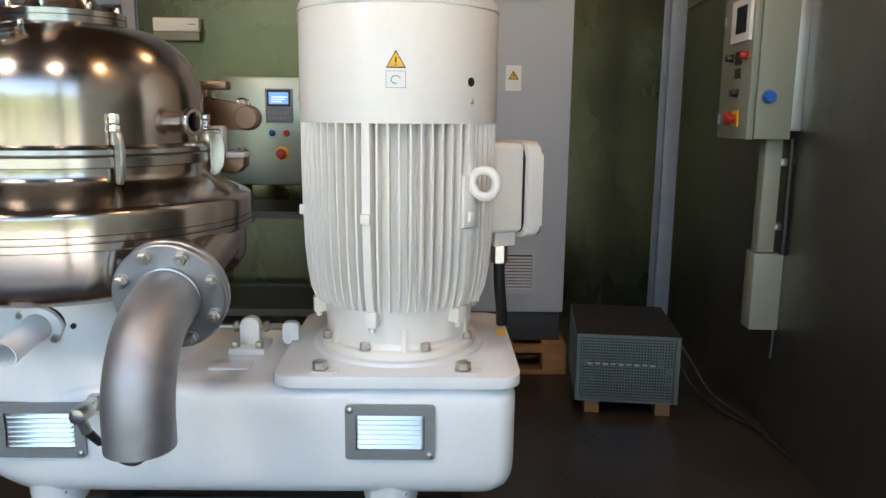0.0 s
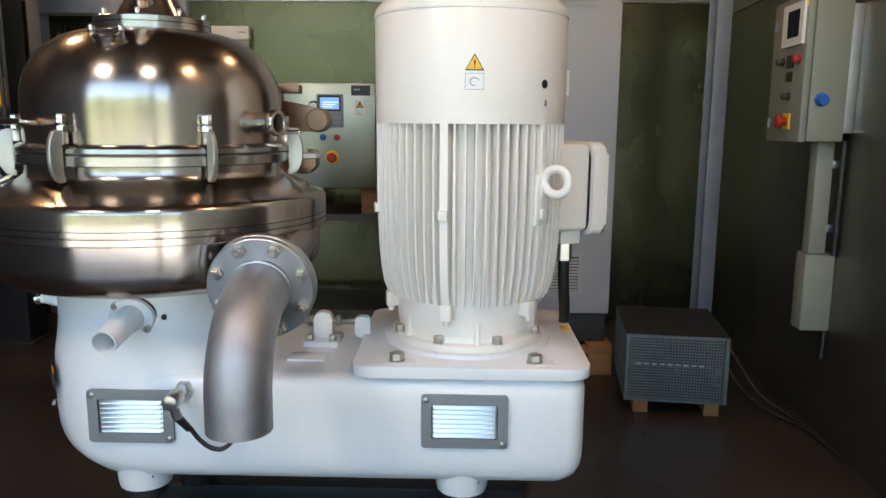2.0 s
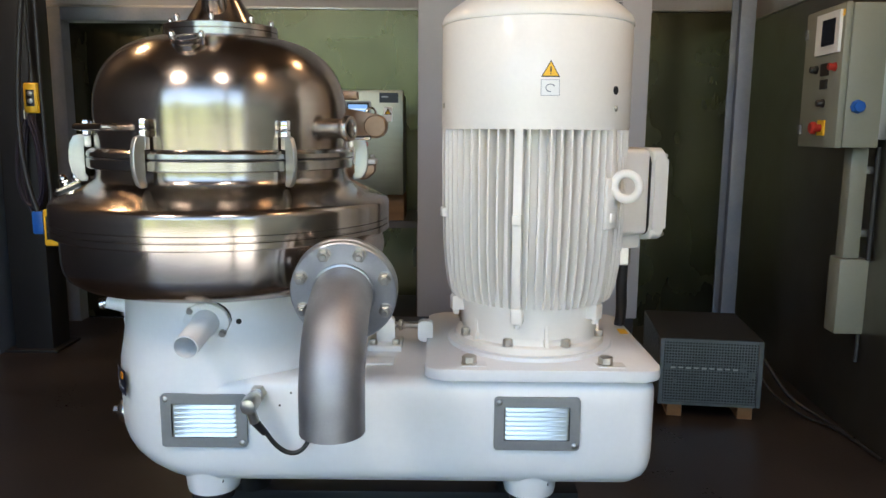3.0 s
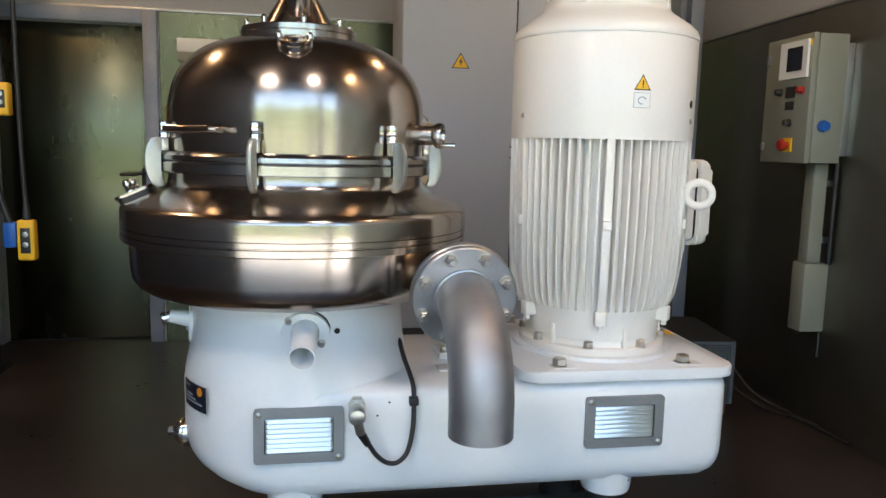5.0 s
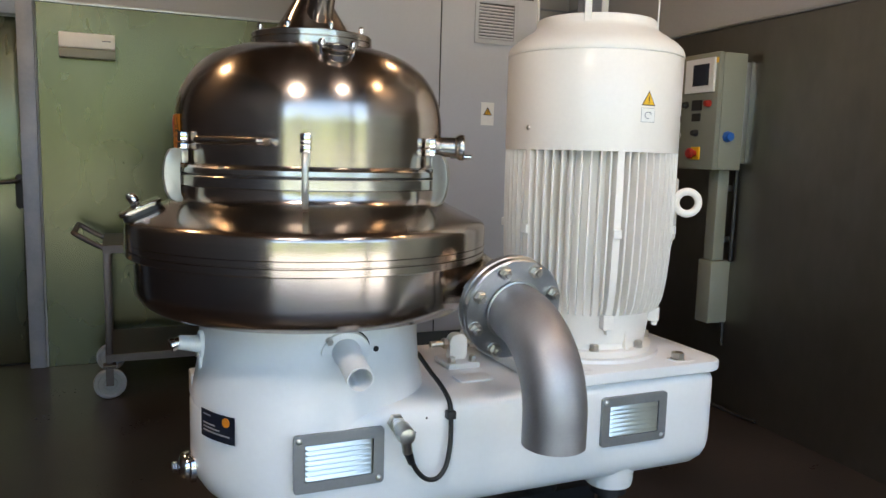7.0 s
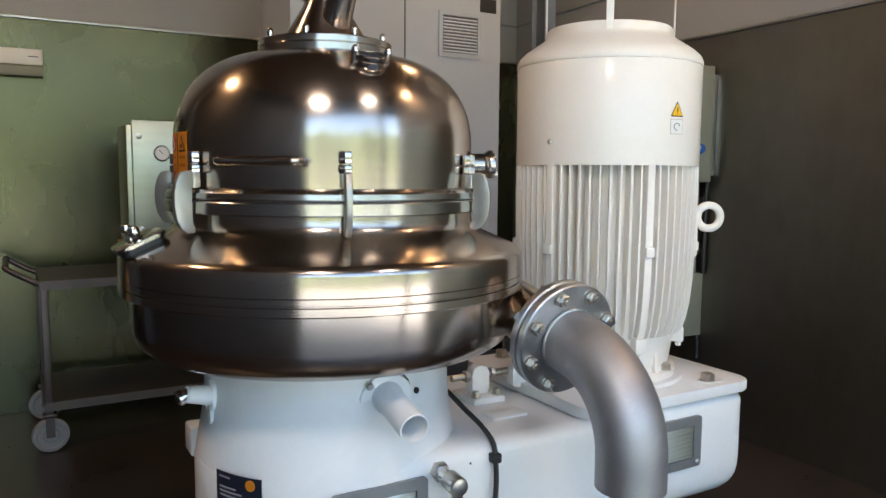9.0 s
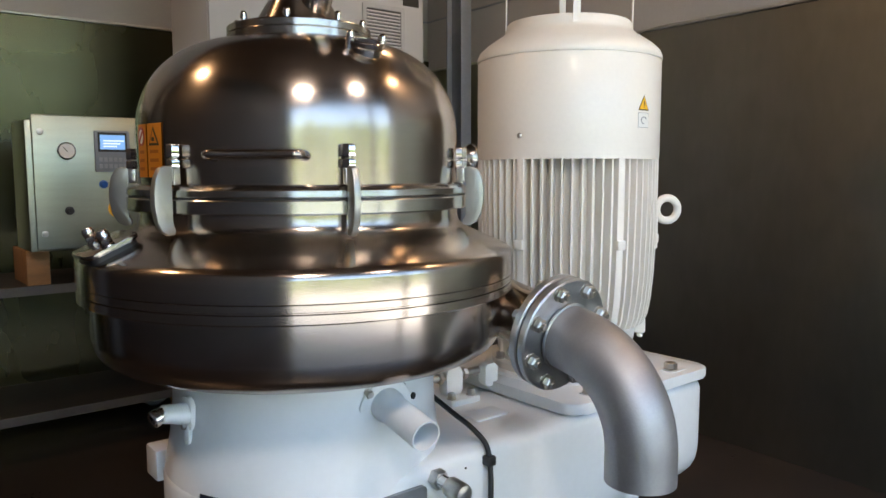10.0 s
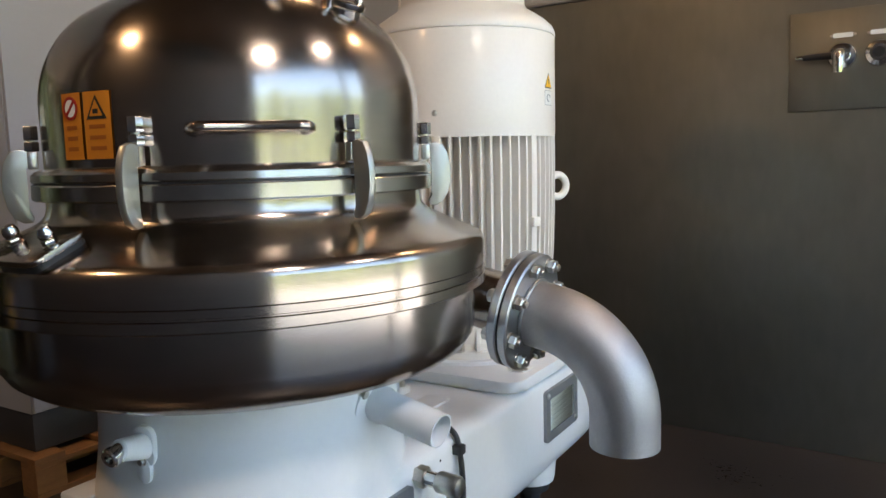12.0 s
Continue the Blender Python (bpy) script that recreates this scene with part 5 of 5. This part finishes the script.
for x, z in ((1.03, 0.232), (1.05, 0.188), (1.062, 0.150), (1.03, 0.262), (0.70, 0.238), (0.735, 0.17), (1.07, 0.215)):
    a, c = random.uniform(0.008, 0.022), random.uniform(0.006, 0.016)
    m = Matrix.Translation((x, HY0 + 0.001, z)) @ pose(0, 0, 0, 90, 0, 0) @ pose(0, 0, 0, 0, 0, random.uniform(-40, 40))
    part("torn_sticker", prism([(-a, -c), (a * 0.6, -c * 1.1), (a, c * 0.2), (a * 0.2, c), (-a * 0.8, c * 0.7)], 0.0012, m=m), M_HEAT, he)
he.matrix_basis = he.matrix_basis @ pose(0, 0, 0, 0, 0, -7)
hc = [(1.12, 3.3, 0.20), (1.17, 3.29, 0.15), (1.22, 3.2, 0.06), (1.30, 3.05, 0.014), (1.37, 2.9, 0.012), (1.39, 2.6, 0.012)]
cbl = solo("heater_cable", sweep(curve(hc, 6), 0.007, 10), M_BLACK, "black cable lying on the floor by the heater", "cable", at=(1.12, 3.2, 0))
hose = [(1.13, 3.35, 0.30), (1.19, 3.3, 0.22), (1.27, 3.15, 0.07), (1.36, 3.0, 0.02), (1.385, 2.8, 0.016)]
solo("drain_hose", sweep(curve(hose, 6), 0.009, 10), M_BLACK, "dark hose from the heater along the wall", "hose", at=(1.13, 3.25, 0))

# wall control box with display, buttons and a blue socket
WB = thing("wall_control_box", "light grey wall box with display, buttons and blue socket", "control box", (1.3, 2.96, 1.23))
part("body", box(1.222, XW - 0.060, 2.795, 3.150, 1.228, 1.785, 0.005), M_WBOX, WB)
for y in (2.82, 3.09):
    part("wall_bracket", box(XW - 0.060, XW - 0.012, y, y + 0.03, 1.26, 1.75, 0.002), M_FLANGE, WB, "steel mounting rail")
wd_ = part("box_door", box(1.192, 1.219, 2.793, 3.152, 1.226, 1.787, 0.005), M_WBOX, WB)


def wplate(name, y0, y1, z0, z1, x, mat, parent, t=0.002, label=""):
    m = Matrix.Translation((x, 0, 0)) @ pose(0, 0, 0, 90, 0, -90)
    return part(name, prism(rounded(-y1, -y0, z0, z1, 0.003), t, m=m), mat, parent, label)


dp = wplate("display_frame", 2.815, 3.025, 1.600, 1.762, 1.192, M_WHITE, wd_, 0.012)
wplate("display", 2.85, 2.965, 1.632, 1.735, 1.180, M_GLASSD, dp, 0.002, "dark display")
wplate("small_display", 2.90, 2.97, 1.515, 1.565, 1.192, M_INK, wd_, 0.006)
wplate("small_display", 2.905, 2.965, 1.462, 1.50, 1.192, M_INK, wd_, 0.006)
for y, z, mt in ((3.016, 1.545, M_BLACK), (2.848, 1.545, M_RED), (2.93, 1.405, M_BLACK)):
    knob((1.192, y, z), (-1, 0, 0), 0.014, 0.028, mt, wd_)
sb = wplate("stop_plate", 2.892, 2.955, 1.274, 1.337, 1.192, M_YELLOW, wd_, 0.006, "yellow stop plate")
part("stop_button", lathe([(0, 0), (0.016, 0), (0.016, 0.02), (0.026, 0.024), (0.026, 0.036), (0.02, 0.042), (0, 0.044)], seg=28, m=along((1.187, 2.925, 1.305), (0, 2.925, 1.305))), M_RED, sb)
wplate("warning_plate", 2.80, 2.825, 1.735, 1.76, 1.192, M_YELLOW, wd_)
for z in (1.30, 1.70):
    wplate("hinge", 3.125, 3.148, z - 0.02, z + 0.02, 1.192, M_GREYPL, wd_, 0.006)
bs = part("blue_socket", lathe([(0, 0), (0.025, 0), (0.027, 0.004), (0.027, 0.012), (0.023, 0.015), (0.023, 0.028), (0.021, 0.032), (0, 0.033)], seg=8, m=along((1.264, 2.795, 1.388), (1.264, 1, 1.37))), M_BLUE, WB, "blue plug socket")
du = thing("cable_duct", "grey plastic cable duct running down the wall", "duct", (1.38, 2.98, 0.40))
part("upper_duct", box(XW - 0.118, XW - 0.052, 2.875, 2.945, 0.772, 1.226, 0.004), M_WBOX, du)
part("lower_duct", box(XW - 0.130, XW - 0.012, 2.865, 2.965, 0.450, 0.769, 0.005), M_WBOX, du)
for z in (0.86, 1.12):
    part("duct_bracket", box(XW - 0.052, XW - 0.012, 2.89, 2.93, z, z + 0.03, 0.002), M_FLANGE, du)
part("side_cable", sweep([(XW - 0.025, 2.855, 0.769), (XW - 0.025, 2.855, 1.0), (XW - 0.025, 2.855, 1.23)], 0.011, 12), M_BLACK, du, "black cable beside the duct")
part("side_cable", sweep([(XW - 0.025, 2.88, 0.453), (XW - 0.025, 2.875, 0.40), (XW - 0.03, 2.87, 0.33)], 0.009, 12), M_BLACK, du)

# valve panel on the side wall
vp = thing("valve_panel", "stainless wall panel with two chrome valve outlets", "panel", (XW - 0.02, 0.95, 1.38))
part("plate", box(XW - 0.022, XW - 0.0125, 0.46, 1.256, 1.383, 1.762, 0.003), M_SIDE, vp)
for y in (1.068, 0.943, 0.818):
    r = part("rosette", lathe([(0, 0), (0.048, 0), (0.05, 0.004), (0.05, 0.014), (0.046, 0.02), (0.03, 0.024), (0.03, 0.05), (0, 0.05)], seg=40, m=along((XW - 0.022, y, 1.585), (0, y, 1.585))), M_CHROME, vp, "polished valve rosette")
    wplate("label_holder", y - 0.034, y + 0.034, 1.655, 1.672, XW - 0.022, M_WHITE, r, 0.005)
    for s in (-0.04, 0.04):
        part("label_screw", lathe([(0, 0), (0.005, 0), (0.005, 0.004), (0, 0.005)], seg=12, m=along((XW - 0.022, y + s, 1.6635), (0, y + s, 1.6635))), M_BOLT, r)
    if y > 1.0:
        part("tap_elbow", sweep(curve([(XW - 0.06, y, 1.585), (XW - 0.10, y, 1.587), (XW - 0.128, y, 1.578), (XW - 0.136, y, 1.55), (XW - 0.136, y, 1.515)], 6), 0.02, 20), M_CHROME, r)
        part("tap_lever", rod((XW - 0.07, y + 0.03, 1.585), (XW - 0.07, y + 0.13, 1.585), 0.014, 20, r1=0.011), M_BLACK, r)
        part("lever_tip", rod((XW - 0.07, y + 0.128, 1.585), (XW - 0.07, y + 0.155, 1.586), 0.010, 16), M_CHROME, r)
    else:
        part("spout_bore", lathe([(0, 0.0505), (0.02, 0.0505), (0.02, 0.0515), (0, 0.0515)], seg=24, m=along((XW - 0.022, y, 1.585), (0, y, 1.585))), M_DARK, r)

# crane pendants hanging by the door
for px, py, z0, hgt, nm in ((-2.14, 3.12, 1.34, 0.13, "upper"), (-2.03, 3.0, 0.775, 0.16, "lower")):
    pd = thing("crane_pendant", "yellow crane pendant control hanging on black cables", "pendant", (px, py, z0), group="crane pendants")
    part("housing", box(px - 0.032, px + 0.032, py - 0.025, py + 0.025, z0, z0 + hgt, 0.010, 3), M_YELLOW, pd)
    part("key_field", box(px - 0.018, px + 0.018, py - 0.028, py - 0.024, z0 + 0.03, z0 + hgt - 0.03, 0.002), M_BLACK, pd)
    for k in range(2):
        knob((px, py - 0.027, z0 + hgt * (0.4 + 0.25 * k)), (0, -1, 0), 0.009, 0.008, M_BOLT, pd)
    part("cable_boot", rod((px, py, z0 + hgt - 0.004), (px, py, z0 + hgt + 0.07), 0.016, 16, r1=0.010), M_BLACK, pd)
    part("cable", sweep(curve([(px, py, z0 + hgt + 0.05), (px - 0.01, py, z0 + hgt + 0.5), (px - 0.02, py + 0.02, 3.0), (px - 0.02, py + 0.02, ZT)], 8), 0.009, 10), M_BLACK, pd)
    if nm == "lower":
        part("blue_plug", box(px - 0.085, px - 0.036, py - 0.015, py + 0.03, z0 + 0.05, z0 + 0.15, 0.008), M_BLUE, pd)
        part("loop", sweep(curve([(px - 0.06, py, z0 + 0.14), (px - 0.10, py, z0 + 0.3), (px - 0.13, py + 0.03, z0 + 0.55), (px - 0.11, py + 0.05, z0 + 0.9), (px - 0.05, py + 0.03, z0 + 1.2)], 8), 0.012, 10), M_BLACK, pd)

for t in (WB, du, vp):
    t.matrix_basis = EAST @ t.matrix_basis
